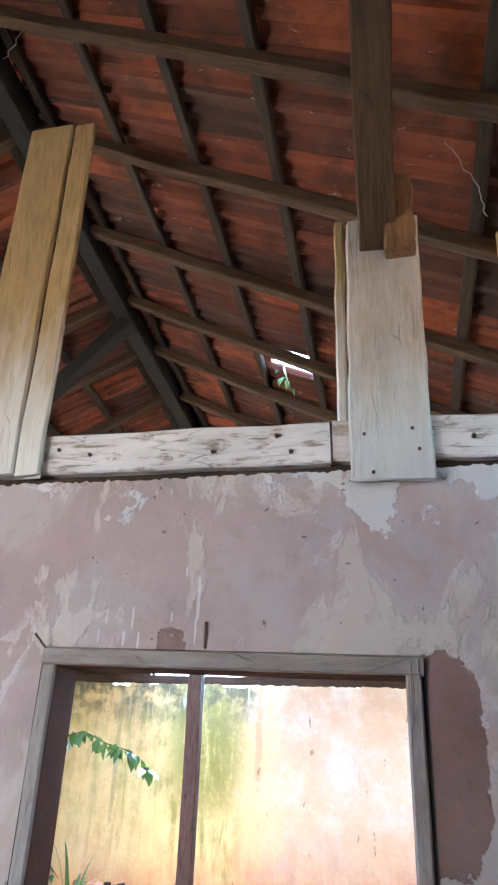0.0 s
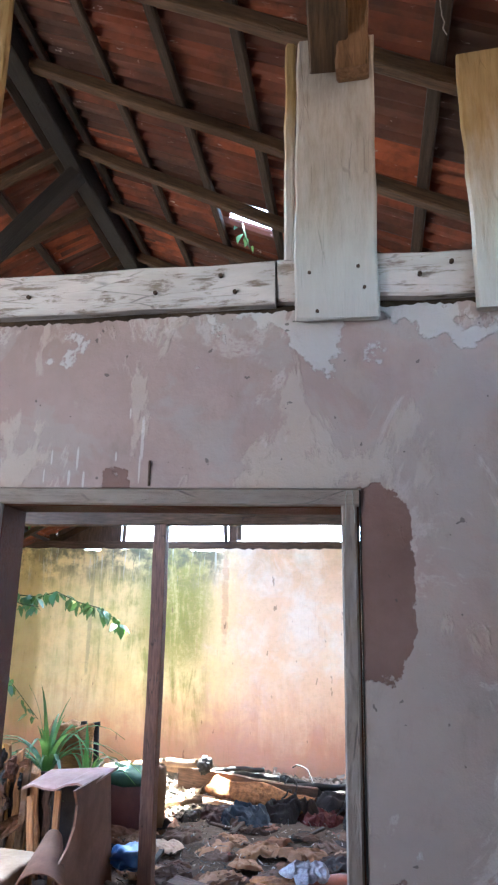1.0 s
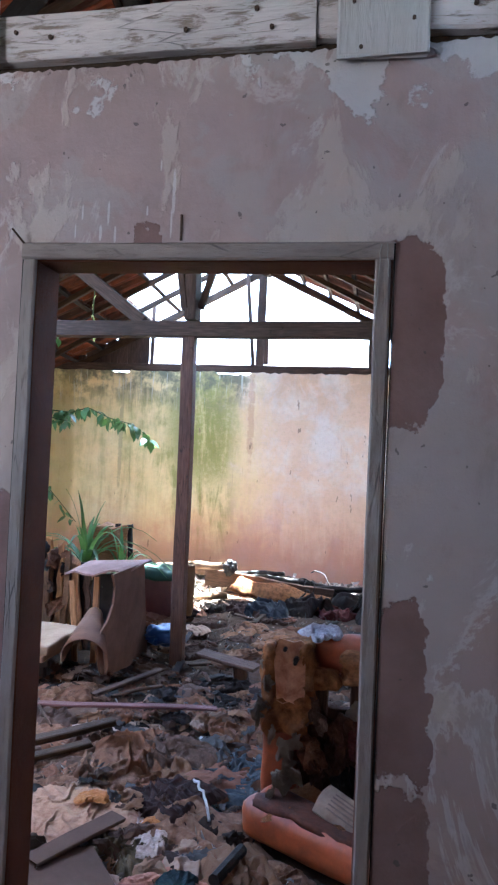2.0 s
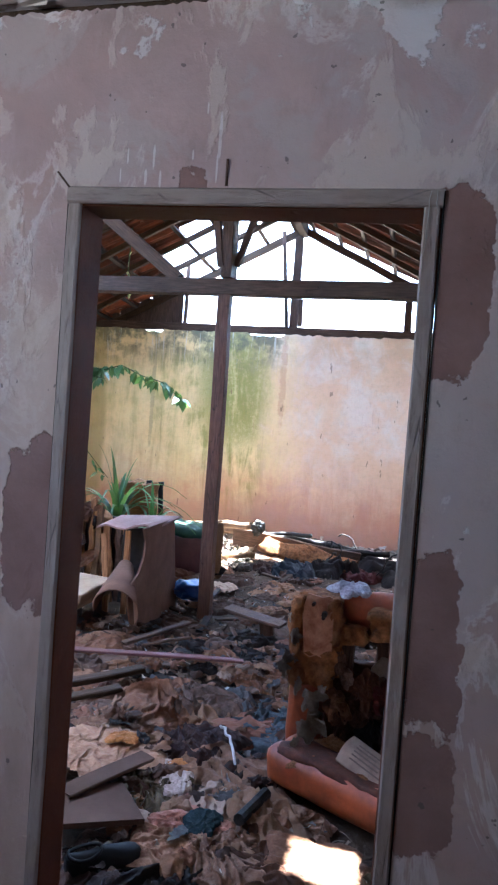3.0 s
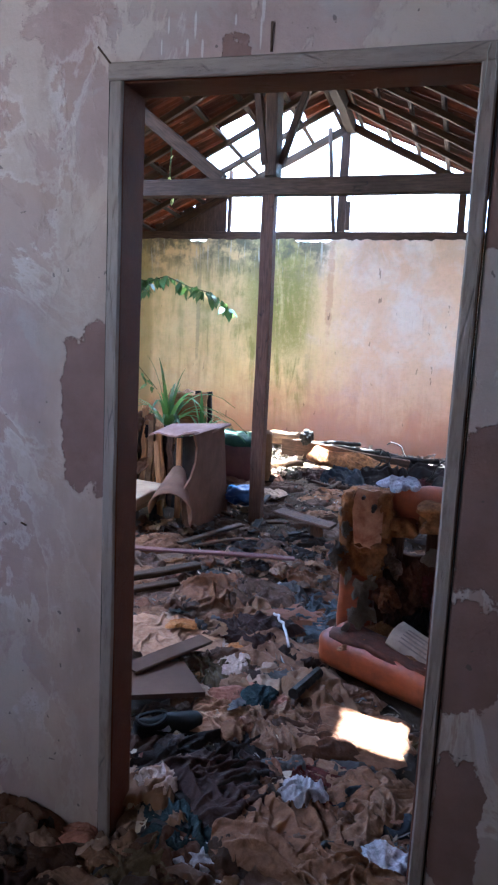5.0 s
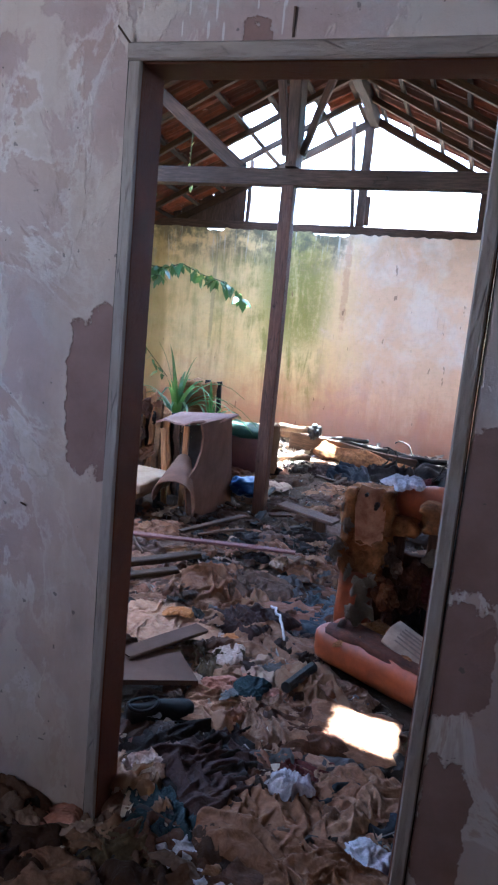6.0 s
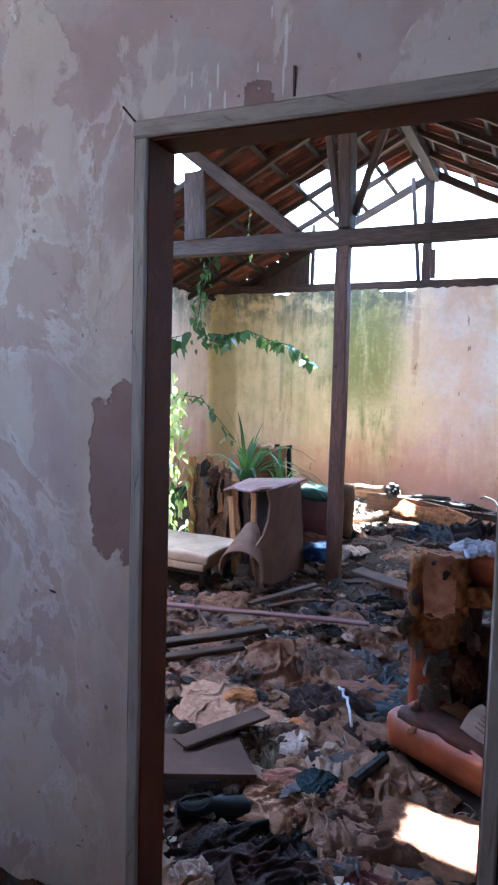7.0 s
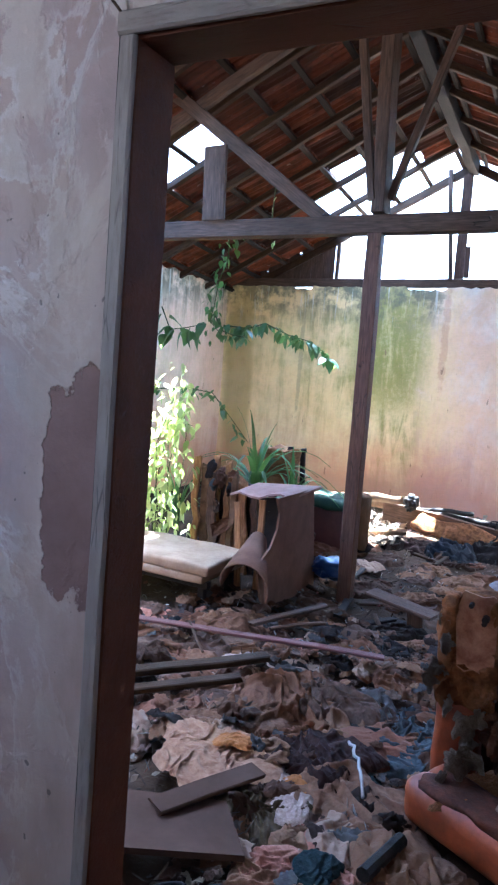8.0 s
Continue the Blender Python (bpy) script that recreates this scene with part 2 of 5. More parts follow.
def far_plaster(name, green=1.0, yellow=0.5):
    """Old cream limewash with algae, damp and rising red earth."""
    m, nt, b = material(name, 0.9)
    o = coords(nt)
    x, y, z = split(nt, o)
    big = noisy(nt, o, 1.1, 5, 0.6)
    mid = noisy(nt, o, 5, 6, 0.65)
    fine = noisy(nt, o, 22, 6, 0.7)
    run = noisy(nt, coords(nt, (3.8, 3.8, 0.5)), 1.7, 9, 0.72, 0.5)
    blot = noisy(nt, coords(nt, (1.0, 1.0, 0.8), 0.0), 2.6, 8, 0.68, 0.5)

    def times(a, c):
        return math_node(nt, "MULTIPLY", a, c)

    def plus(a, c):
        return math_node(nt, "ADD", a, c)

    def less(a):
        return math_node(nt, "SUBTRACT", 1.0, a)

    col = ramp(nt, big, [(0.3, (0.66, 0.43, 0.25)), (0.55, (0.78, 0.58, 0.38)), (0.75, (0.82, 0.68, 0.50))])
    col = mixed(nt, times(step(nt, blot, 0.45, 0.68), 0.45), col, (0.60, 0.385, 0.25))
    # the yellow wash of the older half
    old = less(step(nt, plus(x, times(plus(run, blot), 0.9)), -0.35, 0.6))
    col = mixed(nt, times(old, yellow), col, (0.76, 0.68, 0.28) if yellow > 0.4 else (0.74, 0.62, 0.53))
    # pink and white wash of the newer half
    new_half = step(nt, plus(x, times(plus(run, blot), 0.9)), -0.35, 0.6)
    col = mixed(nt, times(new_half, 0.4), col, (0.76, 0.57, 0.43))
    white = times(new_half, step(nt, plus(blot, times(big, 0.5)), 0.68, 0.95))
    col = mixed(nt, times(white, 0.85), col, (0.80, 0.72, 0.63))
    # rising damp, red; the tint also paints in the sun's orange glow
    low = less(step(nt, plus(plus(z, times(run, -0.9)), times(blot, -1.2)), -0.85, 0.15))
    col = mixed(nt, times(low, 0.75), col, (0.50, 0.21, 0.12))
    # algae, in runs from the wall's head
    side = times(plus(times(step(nt, x, -3.0, -1.7), 0.45), 0.55), less(step(nt, plus(x, times(run, 0.5)), -0.85, -0.6)))
    high = step(nt, plus(plus(z, times(run, 2.2)), times(step(nt, x, -2.0, -1.5), 0.5)), 1.75, 2.9)
    body = step(nt, plus(times(run, 0.6), times(mid, 0.45)), 0.44, 0.66)
    core = blob(nt, x, z, -1.45, 2.0, 0.50, 0.85, plus(times(run, 0.75), times(blot, 0.25)), 1.7, 0.75)
    alg = math_node(nt, "MAXIMUM", times(times(side, high), times(body, 0.8)), times(core, plus(times(step(nt, plus(times(run, 0.6), times(fine, 0.4)), 0.38, 0.56), 0.6), 0.34)))
    col = mixed(nt, times(alg, 0.95 * green), col, ramp(nt, fine, [(0.3, (0.085, 0.115, 0.018)), (0.7, (0.26, 0.29, 0.055))]))
    # grey mould with pale lime drips under the plate
    mould = times(step(nt, plus(z, times(run, 0.9)), 2.55, 3.05), plus(times(less(step(nt, x, -0.95, -0.7)), 0.85), 0.15))
    col = mixed(nt, times(times(mould, step(nt, mid, 0.36, 0.56)), 0.85), col, (0.115, 0.125, 0.095))
    drip = times(mould, step(nt, noisy(nt, coords(nt, (11, 11, 0.7)), 2.1, 5, 0.6), 0.57, 0.64))
    col = mixed(nt, times(drip, 0.7), col, (0.62, 0.62, 0.52))
    # a rusty run at the seam of the two washes and a grey one further off
    seam = blob(nt, x, z, -0.79, 2.1, 0.045, 0.62, noisy(nt, o, 9, 5, 0.7), 2.6, 0.7)
    col = mixed(nt, times(seam, 0.35), col, (0.42, 0.15, 0.09))
    grey = blob(nt, x, z, -2.57, 1.9, 0.03, 0.85, noisy(nt, o, 9, 5, 0.7), 2.2, 0.7)
    col = mixed(nt, times(grey, 0.5), col, (0.25, 0.23, 0.13))
    damp = blob(nt, x, z, -3.45, 1.5, 0.22, 1.3, plus(times(run, 0.6), times(blot, 0.4)), 1.8, 0.6)
    col = mixed(nt, times(damp, 0.6), col, (0.27, 0.21, 0.06))
    thin = step(nt, noisy(nt, coords(nt, (16, 16, 0.8)), 1.9, 6, 0.65), 0.62, 0.72)
    col = mixed(nt, times(thin, 0.35), col, (0.40, 0.24, 0.16))
    dots = step(nt, noisy(nt, coords(nt, (1, 1, 0.35)), 14, 2), 0.71, 0.75)
    col = mixed(nt, times(dots, 0.6), col, (0.16, 0.09, 0.06))
    col = mixed(nt, times(step(nt, fine, 0.42, 0.75), 0.22), col, (0.40, 0.28, 0.18))
    put(nt, col, b.inputs["Base Color"])
    bumped(nt, b, plus(mid, times(fine, 0.4)), 0.5, 0.015)
    return m


MAT["near_wall"] = near_plaster()
MAT["far_wall"] = far_plaster("stained_cream_limewash")
MAT["side_wall"] = far_plaster("damp_grey_limewash", 0.6, 0.35)


def terracotta():
    m, nt, b = material("old_terracotta", 0.85)
    info = nt.nodes.new("ShaderNodeObjectInfo")
    geo = nt.nodes.new("ShaderNodeNewGeometry")
    pick = math_node(nt, "FRACT", math_node(nt, "ADD", info.outputs["Random"], geo.outputs["Random Per Island"]))
    o = coords(nt, (1, 1, 1), 20.0)
    base = ramp(nt, pick, [(0.0, (0.055, 0.018, 0.011)), (0.3, (0.11, 0.032, 0.016)), (0.55, (0.20, 0.055, 0.022)), (0.8, (0.09, 0.030, 0.018)), (1.0, (0.045, 0.025, 0.018))])
    soot = step(nt, noisy(nt, o, 4.5, 6, 0.65), 0.38, 0.66)
    col = mixed(nt, math_node(nt, "MULTIPLY", soot, 0.75), base, (0.03, 0.017, 0.013))
    salt = step(nt, noisy(nt, coords(nt, (1, 4, 1), 20.0), 12, 5, 0.7), 0.64, 0.7)
    col = mixed(nt, math_node(nt, "MULTIPLY", salt, 0.6), col, (0.30, 0.24, 0.20))
    put(nt, col, b.inputs["Base Color"])
    bumped(nt, b, noisy(nt, o, 40, 5), 0.3, 0.006)
    return m


MAT["tile"] = terracotta()


def plain(name, dark, light, rough=0.85, scale=8.0, strength=0.35, dist=0.006, shift=10.0, sheen=0.0, stretch=(1, 1, 1)):
    """A mottled surface between two colours, with a fine relief."""
    m, nt, b = material(name, rough)
    o = coords(nt, stretch, shift)
    g, f = noisy(nt, o, scale, 6, 0.65, 0.3), noisy(nt, o, scale * 9, 4, 0.7)
    col = ramp(nt, g, [(0.3, dark), (0.7, light)])
    col = mixed(nt, math_node(nt, "MULTIPLY", f, 0.4), col, tuple(c * 0.5 for c in dark))
    put(nt, col, b.inputs["Base Color"])
    b.inputs["Sheen Weight"].default_value = sheen
    bumped(nt, b, math_node(nt, "ADD", g, math_node(nt, "MULTIPLY", f, 0.35)), strength, dist)
    return m


MAT["soil"] = plain("dark_trodden_rubbish", (0.020, 0.012, 0.007), (0.066, 0.039, 0.023), 0.95, 7, 0.8, 0.02)
MAT["grass_ground"] = plain("outdoor_ground", (0.13, 0.085, 0.055), (0.24, 0.165, 0.11), 0.95, 2)
MAT["bounce_earth"] = plain("bounce_orange_earth", (0.45, 0.27, 0.15), (0.70, 0.48, 0.30), 0.95, 5, 0.6, 0.015)
MAT["board_flat"] = plain("dusty_chipboard", (0.052, 0.027, 0.017), (0.092, 0.052, 0.034), 0.92, 3, 0.12, 0.003)
MAT["nail"] = plain("rusty_iron", (0.03, 0.018, 0.012), (0.09, 0.05, 0.03), 0.7, 40)
MAT["web"] = plain("dusty_string", (0.2, 0.18, 0.15), (0.35, 0.32, 0.28), 0.9, 20)

# ---- mesh helpers ----
WORLD = {}          # each object's place in the world


def link(name, mesh, m=None, parent=None, mat=None, label=""):
    ob = new(name, mesh)
    m = m or Matrix()
    WORLD[ob] = m
    if parent:
        ob.parent = parent
        ob.matrix_basis = WORLD[parent].inverted() @ m
    else:
        ob.matrix_basis = m
    if mat and mesh and not mesh.materials:
        mesh.materials.append(MAT[mat])
    if label:
        ob["label"] = label
    return ob


def empty(name, x, y, z, label, category, group="", kind=""):
    ob = link(name, None, Matrix.Translation((x, y, z)))
    ob.empty_display_size = 0.05
    return tagged(ob, label, category, group, kind)


def to_mesh(name, bm, smooth=False):
    bmesh.ops.recalc_face_normals(bm, faces=bm.faces)
    me = bpy.data.meshes.new(name)
    bm.to_mesh(me)
    bm.free()
    if smooth:
        for p in me.polygons:
            p.use_smooth = True
    return me


def part(name, bm, mat, parent=None, label="", m=None, smooth=False):
    return link(name, to_mesh(name, bm, smooth), m, parent, mat, label)


def axes(a, b, up=(0, 0, 1), twist=0.0):
    """The pose whose x axis runs from a to b."""
    a, b = Vector(a), Vector(b)
    x = (b - a).normalized()
    up = Vector(up)
    if abs(x.dot(up)) > 0.98:
        up = Vector((0, 1, 0))
    y = up.cross(x).normalized()
    z = x.cross(y)
    m = Matrix((x, y, z)).transposed().to_4x4()
    return Matrix.Translation(a) @ m @ Matrix.Rotation(twist, 4, "X")


def sweep(sections, closed=True):
    """A skin over rings of points, with ends."""
    bm = bmesh.new()
    rings = [[bm.verts.new(p) for p in ring] for ring in sections]
    n = len(rings[0])
    for r, s in zip(rings, rings[1:]):
        for i in range(n if closed else n - 1):
            bm.faces.new((r[i], r[(i + 1) % n], s[(i + 1) % n], s[i]))
    if closed:
        bm.faces.new(list(reversed(rings[0])))
        bm.faces.new(rings[-1])
    return bm


def timber_bm(length, w, h, seed=0, seg=0, wob=0.004, chamfer=0.006, taper=1.0, bow=0.0, ragged=0.0):
    """A sawn piece along x, with worn arrises and a slight wander."""
    rnd = random.Random(seed)
    seg = seg or max(2, min(14, int(length / 0.25)))
    c = min(chamfer, w * 0.3, h * 0.3)
    rings = []
    for i in range(seg + 1):
        u = i / seg
        k = 1 + (taper - 1) * u
        dy, dz = rnd.uniform(-wob, wob), rnd.uniform(-wob, wob) + bow * math.sin(math.pi * u)
        a, b = w / 2 * k, h / 2 * k
        ring = [(-a, -b + c), (-a + c, -b), (a - c, -b), (a, -b + c), (a, b - c), (a - c, b), (-a + c, b), (-a, b - c)]
        off = (lambda: rnd.uniform(-ragged, ragged)) if i in (0, seg) else (lambda: 0.0)
        rings.append([(u * length + off(), p + dy + rnd.uniform(-wob, wob) * 0.3, q + dz + rnd.uniform(-wob, wob) * 0.3) for p, q in ring])
    return sweep(rings)


SEED = [100]


def timber(name, a, b, w, h, mat, parent=None, label="", up=(0, 0, 1), twist=0.0, **kw):
    SEED[0] += 1
    length = (Vector(b) - Vector(a)).length
    return part(name, timber_bm(length, w, h, SEED[0], **kw), mat, parent, label, axes(a, b, up, twist))


def box_bm(x0, x1, y0, y1, z0, z1, bevel=0.0, seg=2):
    bm = bmesh.new()
    bmesh.ops.create_cube(bm, size=1.0)
    for v in bm.verts:
        v.co = ((x0 + x1) / 2 + v.co.x * (x1 - x0), (y0 + y1) / 2 + v.co.y * (y1 - y0), (z0 + z1) / 2 + v.co.z * (z1 - z0))
    if bevel:
        bmesh.ops.bevel(bm, geom=list(bm.edges), offset=bevel, segments=seg, affect="EDGES", profile=0.5)
    return bm


def slab_bm(outline, lo, hi, axis="y"):
    """An outline in (u, v) drawn out between lo and hi."""
    bm = bmesh.new()
    place = {"y": lambda u, v, d: (u, d, v), "x": lambda u, v, d: (d, u, v), "z": lambda u, v, d: (u, v, d)}[axis]
    a = [bm.verts.new(place(u, v, lo)) for u, v in outline]
    b = [bm.verts.new(place(u, v, hi)) for u, v in outline]
    bm.faces.new(a)
    bm.faces.new(list(reversed(b)))
    n = len(a)
    for i in range(n):
        bm.faces.new((a[i], b[i], b[(i + 1) % n], a[(i + 1) % n]))
    return bm


def ragged_line(u0, u1, v, stepping, amount, seed):
    rnd = random.Random(seed)
    n = max(2, int(abs(u1 - u0) / stepping))
    return [(u0 + (u1 - u0) * i / n, v + rnd.uniform(-amount, amount) * (0 < i < n)) for i in range(n + 1)]


def structure(name, bm, mat, label, category="", smooth=False):
    return tagged(part(name, bm, mat, smooth=smooth), label, category or name.split("_")[0], kind="structure")


# ---- plan ----
WX0, WX1 = -3.7, 2.5            # inner faces of the side walls
NEAR, NEARB = 1.6, 1.72         # faces of the partition with the doorway
FAR = 8.66                      # face of the end wall
FRONT = -1.0                    # the wall behind the camera
FLOOR = -0.12
RX, SLOPE = -0.66, 0.5          # the ridge and the pitch of the roof


def ridge_z(y):
    return 4.5 - 0.065 * (y - 2)


def roof_z(x, y):
    return ridge_z(y) - SLOPE * abs(x - RX)


# ---- walls and ground ----
top = ragged_line(WX1, WX0, 2.582, 0.011, 0.005, 5)
structure("wall_partition", slab_bm([(WX0, FLOOR - 0.1), (-0.005, FLOOR - 0.1), (-0.005, 2.122), (0.959, 2.108), (0.959, FLOOR - 0.1), (WX1, FLOOR - 0.1)] + top, NEAR, NEARB),
          "near_wall", "mauve plastered partition with peeling limewash and a doorway", "wall")
structure("wall_end", slab_bm([(WX0 - 0.12, FLOOR - 0.1), (WX1 + 0.12, FLOOR - 0.1)] + [(u, v - (0.028 if -2.75 < u < -2.5 or -1.3 < u < -0.85 else 0.0)) for u, v in ragged_line(WX1 + 0.12, WX0 - 0.12, 2.69, 0.05, 0.012, 6)], FAR, FAR + 0.14),
          "far_wall", "cream limewashed end wall with green algae and red damp", "wall")
structure("wall_left", slab_bm([(FRONT, FLOOR - 0.1), (FAR, FLOOR - 0.1)] + ragged_line(FAR, FRONT, 2.68, 0.1, 0.03, 7), WX0 - 0.12, WX0, "x"),
          "side_wall", "damp stained limewashed side wall under the eaves", "wall")
# its unseen front stretch is raised to keep eaves light off the roof
structure("wall_right", slab_bm([(FRONT, FLOOR - 0.1), (FAR, FLOOR - 0.1)] + ragged_line(FAR, 1.66, 2.68, 0.1, 0.03, 8) + [(1.66, 2.78), (FRONT, 2.78)], WX1, WX1 + 0.12, "x"),
          "side_wall", "damp stained limewashed side wall under the eaves", "wall")
structure("wall_front", slab_bm([(WX0, FLOOR - 0.1), (-2.0, FLOOR - 0.1), (-2.0, 1.75), (-2.5, 1.75), (-2.5, 2.35), (-1.4, 2.35), (-1.4, 1.75), (-1.999, 1.75), (-1.999, FLOOR - 0.1), (WX1, FLOOR - 0.1), (WX1, 3.0), (RX, 4.6), (WX0, 3.0)], FRONT - 0.14, FRONT),
          "side_wall", "plastered wall with a wide open window", "wall")


def ground_height(x, y):
    """The trodden rubbish: low heaps, higher along the end wall and the left side."""
    v = Vector((x, y, 0))
    h = 0.045 * noise.noise(v * 1.3) + 0.03 * noise.noise(v * 3.1 + Vector((7, 1, 2))) + 0.014 * noise.noise(v * 9.0)
    rise = 0.10 * max(0.0, min(1.0, (y - 6.0) / 2.0)) + 0.06 * max(0.0, min(1.0, (-1.6 - x) / 1.5))
    return -0.085 + h + rise


bm = bmesh.new()
NX, NY = 110, 190
rows = [[bm.verts.new((x, y, ground_height(x, y))) for x in np.linspace(WX0 + 0.002, WX1 - 0.002, NX)] for y in np.linspace(FRONT + 0.002, FAR - 0.002, NY)]
for r, s in zip(rows, rows[1:]):
    for i in range(NX - 1):
        bm.faces.new((r[i], r[i + 1], s[i + 1], s[i]))
structure("floor", bm, "soil", "floor buried under dark trodden rubbish and earth", "floor", smooth=True)
# pale strip of ground added to throw sunlight up the end wall
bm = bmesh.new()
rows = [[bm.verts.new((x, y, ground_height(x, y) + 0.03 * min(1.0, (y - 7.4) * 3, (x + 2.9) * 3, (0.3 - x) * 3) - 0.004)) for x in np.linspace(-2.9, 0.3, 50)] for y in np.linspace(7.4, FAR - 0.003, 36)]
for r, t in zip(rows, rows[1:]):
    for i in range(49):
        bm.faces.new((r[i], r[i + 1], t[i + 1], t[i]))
structure("earth", bm, "bounce_earth", "pale orange earth strip added to bounce sunlight onto the end wall", "earth", smooth=True)
structure("ground", slab_bm([(-600, -600), (600, -600), (600, 600), (-600, 600)], -0.6, -0.3, "z"), "grass_ground", "open ground round the building", "ground")

# dark strip set behind the open gap under the beam, as its shade
structure("mortar_bed", box_bm(WX0, WX1, 1.622, 1.70, 2.55, 2.609), "soil", "dark strip standing for shade in the gap under the white beam", "mortar")

# ---- the door frame ----
frame_ob = empty("door_frame", 0.478, 1.66, 0, "wooden door frame without a door, brown inside and pale on its face", "door frame", kind="structure")
part("jamb", box_bm(0.0, 0.037, 1.602, 1.726, FLOOR, 2.075, 0.003, 1), "jamb", frame_ob)
part("jamb", box_bm(0.914, 0.954, 1.602, 1.726, FLOOR, 2.062, 0.003, 1), "jamb", frame_ob)
timber("head", (0.0, 1.664, 2.096), (0.954, 1.664, 2.082), 0.124, 0.042, "jamb", frame_ob, wob=0.001)
timber("casing", (0.0175, 1.596, FLOOR), (0.0175, 1.596, 2.076), 0.037, 0.014, "casing", frame_ob, "pale grey casing strip", up=(0, -1, 0), wob=0.0015, seg=12)
timber("casing", (0.9375, 1.596, FLOOR), (0.931, 1.596, 2.064), 0.036, 0.014, "casing", frame_ob, "pale grey casing strip", up=(0, -1, 0), wob=0.0015, seg=12)
timber("casing", (-0.001, 1.595, 2.098), (0.955, 1.595, 2.084), 0.043, 0.016, "casing", frame_ob, "pale grey casing strip", up=(0, -1, 0), wob=0.0015)

part("joint", box_bm(-0.0047, -0.0016, 1.5975, 1.71, FLOOR, 2.116), "ridge", frame_ob, "dark open joint")
part("joint", box_bm(0.9553, 0.9588, 1.5975, 1.71, FLOOR, 2.103), "ridge", frame_ob, "dark open joint")

# ---- timbers on the partition ----
wallplate = empty("wall_plate", -1.4, 1.62, 2.66, "flaking white painted timber along the top of the partition", "beam")
timber("beam", (WX0, 1.625, 2.67), (0.748, 1.625, 2.668), 0.075, 0.125, "beam_paint", wallplate, seg=24, wob=0.003, ragged=0.004)
timber("beam", (0.754, 1.628, 2.668), (WX1, 1.628, 2.672), 0.075, 0.122, "beam_paint", wallplate, seg=14, wob=0.005, ragged=0.004)


def upright(name, x, y, z0, z1, w, d, mat, label, category, lean=0.0, ragged=0.006, seg=10):
    ob = timber(name, (x, y, z0), (x + lean, y, z1), w, d, mat, None, "", up=(0, -1, 0), wob=0.003, ragged=ragged, seg=seg)
    return tagged(ob, label, category)


BOARDS = "boards nailed on the partition"
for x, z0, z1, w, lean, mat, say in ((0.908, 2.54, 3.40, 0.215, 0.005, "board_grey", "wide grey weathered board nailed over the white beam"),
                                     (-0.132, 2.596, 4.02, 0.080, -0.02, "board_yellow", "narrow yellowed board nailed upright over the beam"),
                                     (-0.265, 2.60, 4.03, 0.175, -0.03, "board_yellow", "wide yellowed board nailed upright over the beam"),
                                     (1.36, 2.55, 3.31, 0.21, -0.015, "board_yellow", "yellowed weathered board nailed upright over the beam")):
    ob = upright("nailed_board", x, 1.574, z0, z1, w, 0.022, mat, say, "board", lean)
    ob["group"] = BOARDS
tagged(timber("hanging_post", (0.897, 1.52, 3.26), (0.915, 0.86, roof_z(0.92, 0.86) - 0.02), 0.105, 0.10, "rafter", wob=0.003), "square brown strut hanging from the roof timbers", "strut")
upright("wood_block", 0.962, 1.46, 3.18, 3.44, 0.085, 0.055, "block", "short orange wood block fixed beside the hanging post", "wood block")
upright("thin_batten", 0.777, 1.645, 2.735, 3.47, 0.03, 0.02, "board_yellow", "thin pale batten standing on the white beam", "batten")

# ---- the pole and its truss ----
TY = 5.13
pole = timber("pole", (-0.582, TY, -0.12), (-0.60, TY, 2.51), 0.10, 0.10, "pole", wob=0.003)
tagged(pole, "slim square brown wooden pole standing in the rubbish", "pole")
truss = empty("roof_truss", -0.6, TY, 2.58, "dark timber roof truss with king post and braces", "roof truss")
timber("tie_beam", (WX0 - 0.05, TY, 2.565), (WX1 + 0.05, TY, 2.575), 0.10, 0.125, "truss", truss, seg=20, wob=0.006)
timber("king_post", (-0.585, TY, 2.64), (-0.63, TY, ridge_z(TY) - 0.06), 0.17, 0.09, "truss", truss, up=(0, 1, 0), twist=radians(90))
timber("brace", (-0.63, TY - 0.06, 2.72), (-0.80, TY - 0.06, 3.8), 0.055, 0.05, "truss", truss)
timber("brace", (-0.535, TY + 0.02, 2.74), (-0.13, TY + 0.02, 3.92), 0.055, 0.05, "truss", truss)
timber("strut", (-0.99, TY, 2.63), (-2.33, TY, 3.63), 0.09, 0.10, "truss", truss)
timber("post", (-1.85, TY - 0.07, 2.63), (-1.87, TY - 0.07, 3.17), 0.19, 0.03, "truss", truss, up=(0, -1, 0))
timber("principal_rafter", (RX, TY, ridge_z(TY) - 0.09), (WX0, TY, roof_z(WX0, TY) - 0.09), 0.06, 0.09, "truss", truss)
timber("principal_rafter", (RX, TY, ridge_z(TY) - 0.09), (WX1, TY, roof_z(WX1, TY) - 0.09), 0.06, 0.09, "truss", truss)
timber("brace", (RX + 0.02, 3.2, 4.30), (-1.62, 3.2, 3.26), 0.09, 0.09, "ridge", truss, "blackened diagonal brace")

# ---- the end gable ----
gable = empty("gable_frame", -0.7, FAR + 0.05, 2.75, "open dark timber gable frame on the end wall", "gable frame")
GY = FAR + 0.06
timber("plate", (WX0, GY, 2.742), (WX1, GY, 2.742), 0.10, 0.10, "truss", gable, seg=24, wob=0.005)
timber("king_post", (-0.715, GY, 2.79), (-0.72, GY, ridge_z(GY) - 0.03), 0.11, 0.06, "truss", gable, up=(0, -1, 0))
timber("stud", (-0.80, GY - 0.04, 2.79), (-0.92, GY - 0.04, 4.02), 0.05, 0.04, "truss", gable, up=(0, -1, 0))
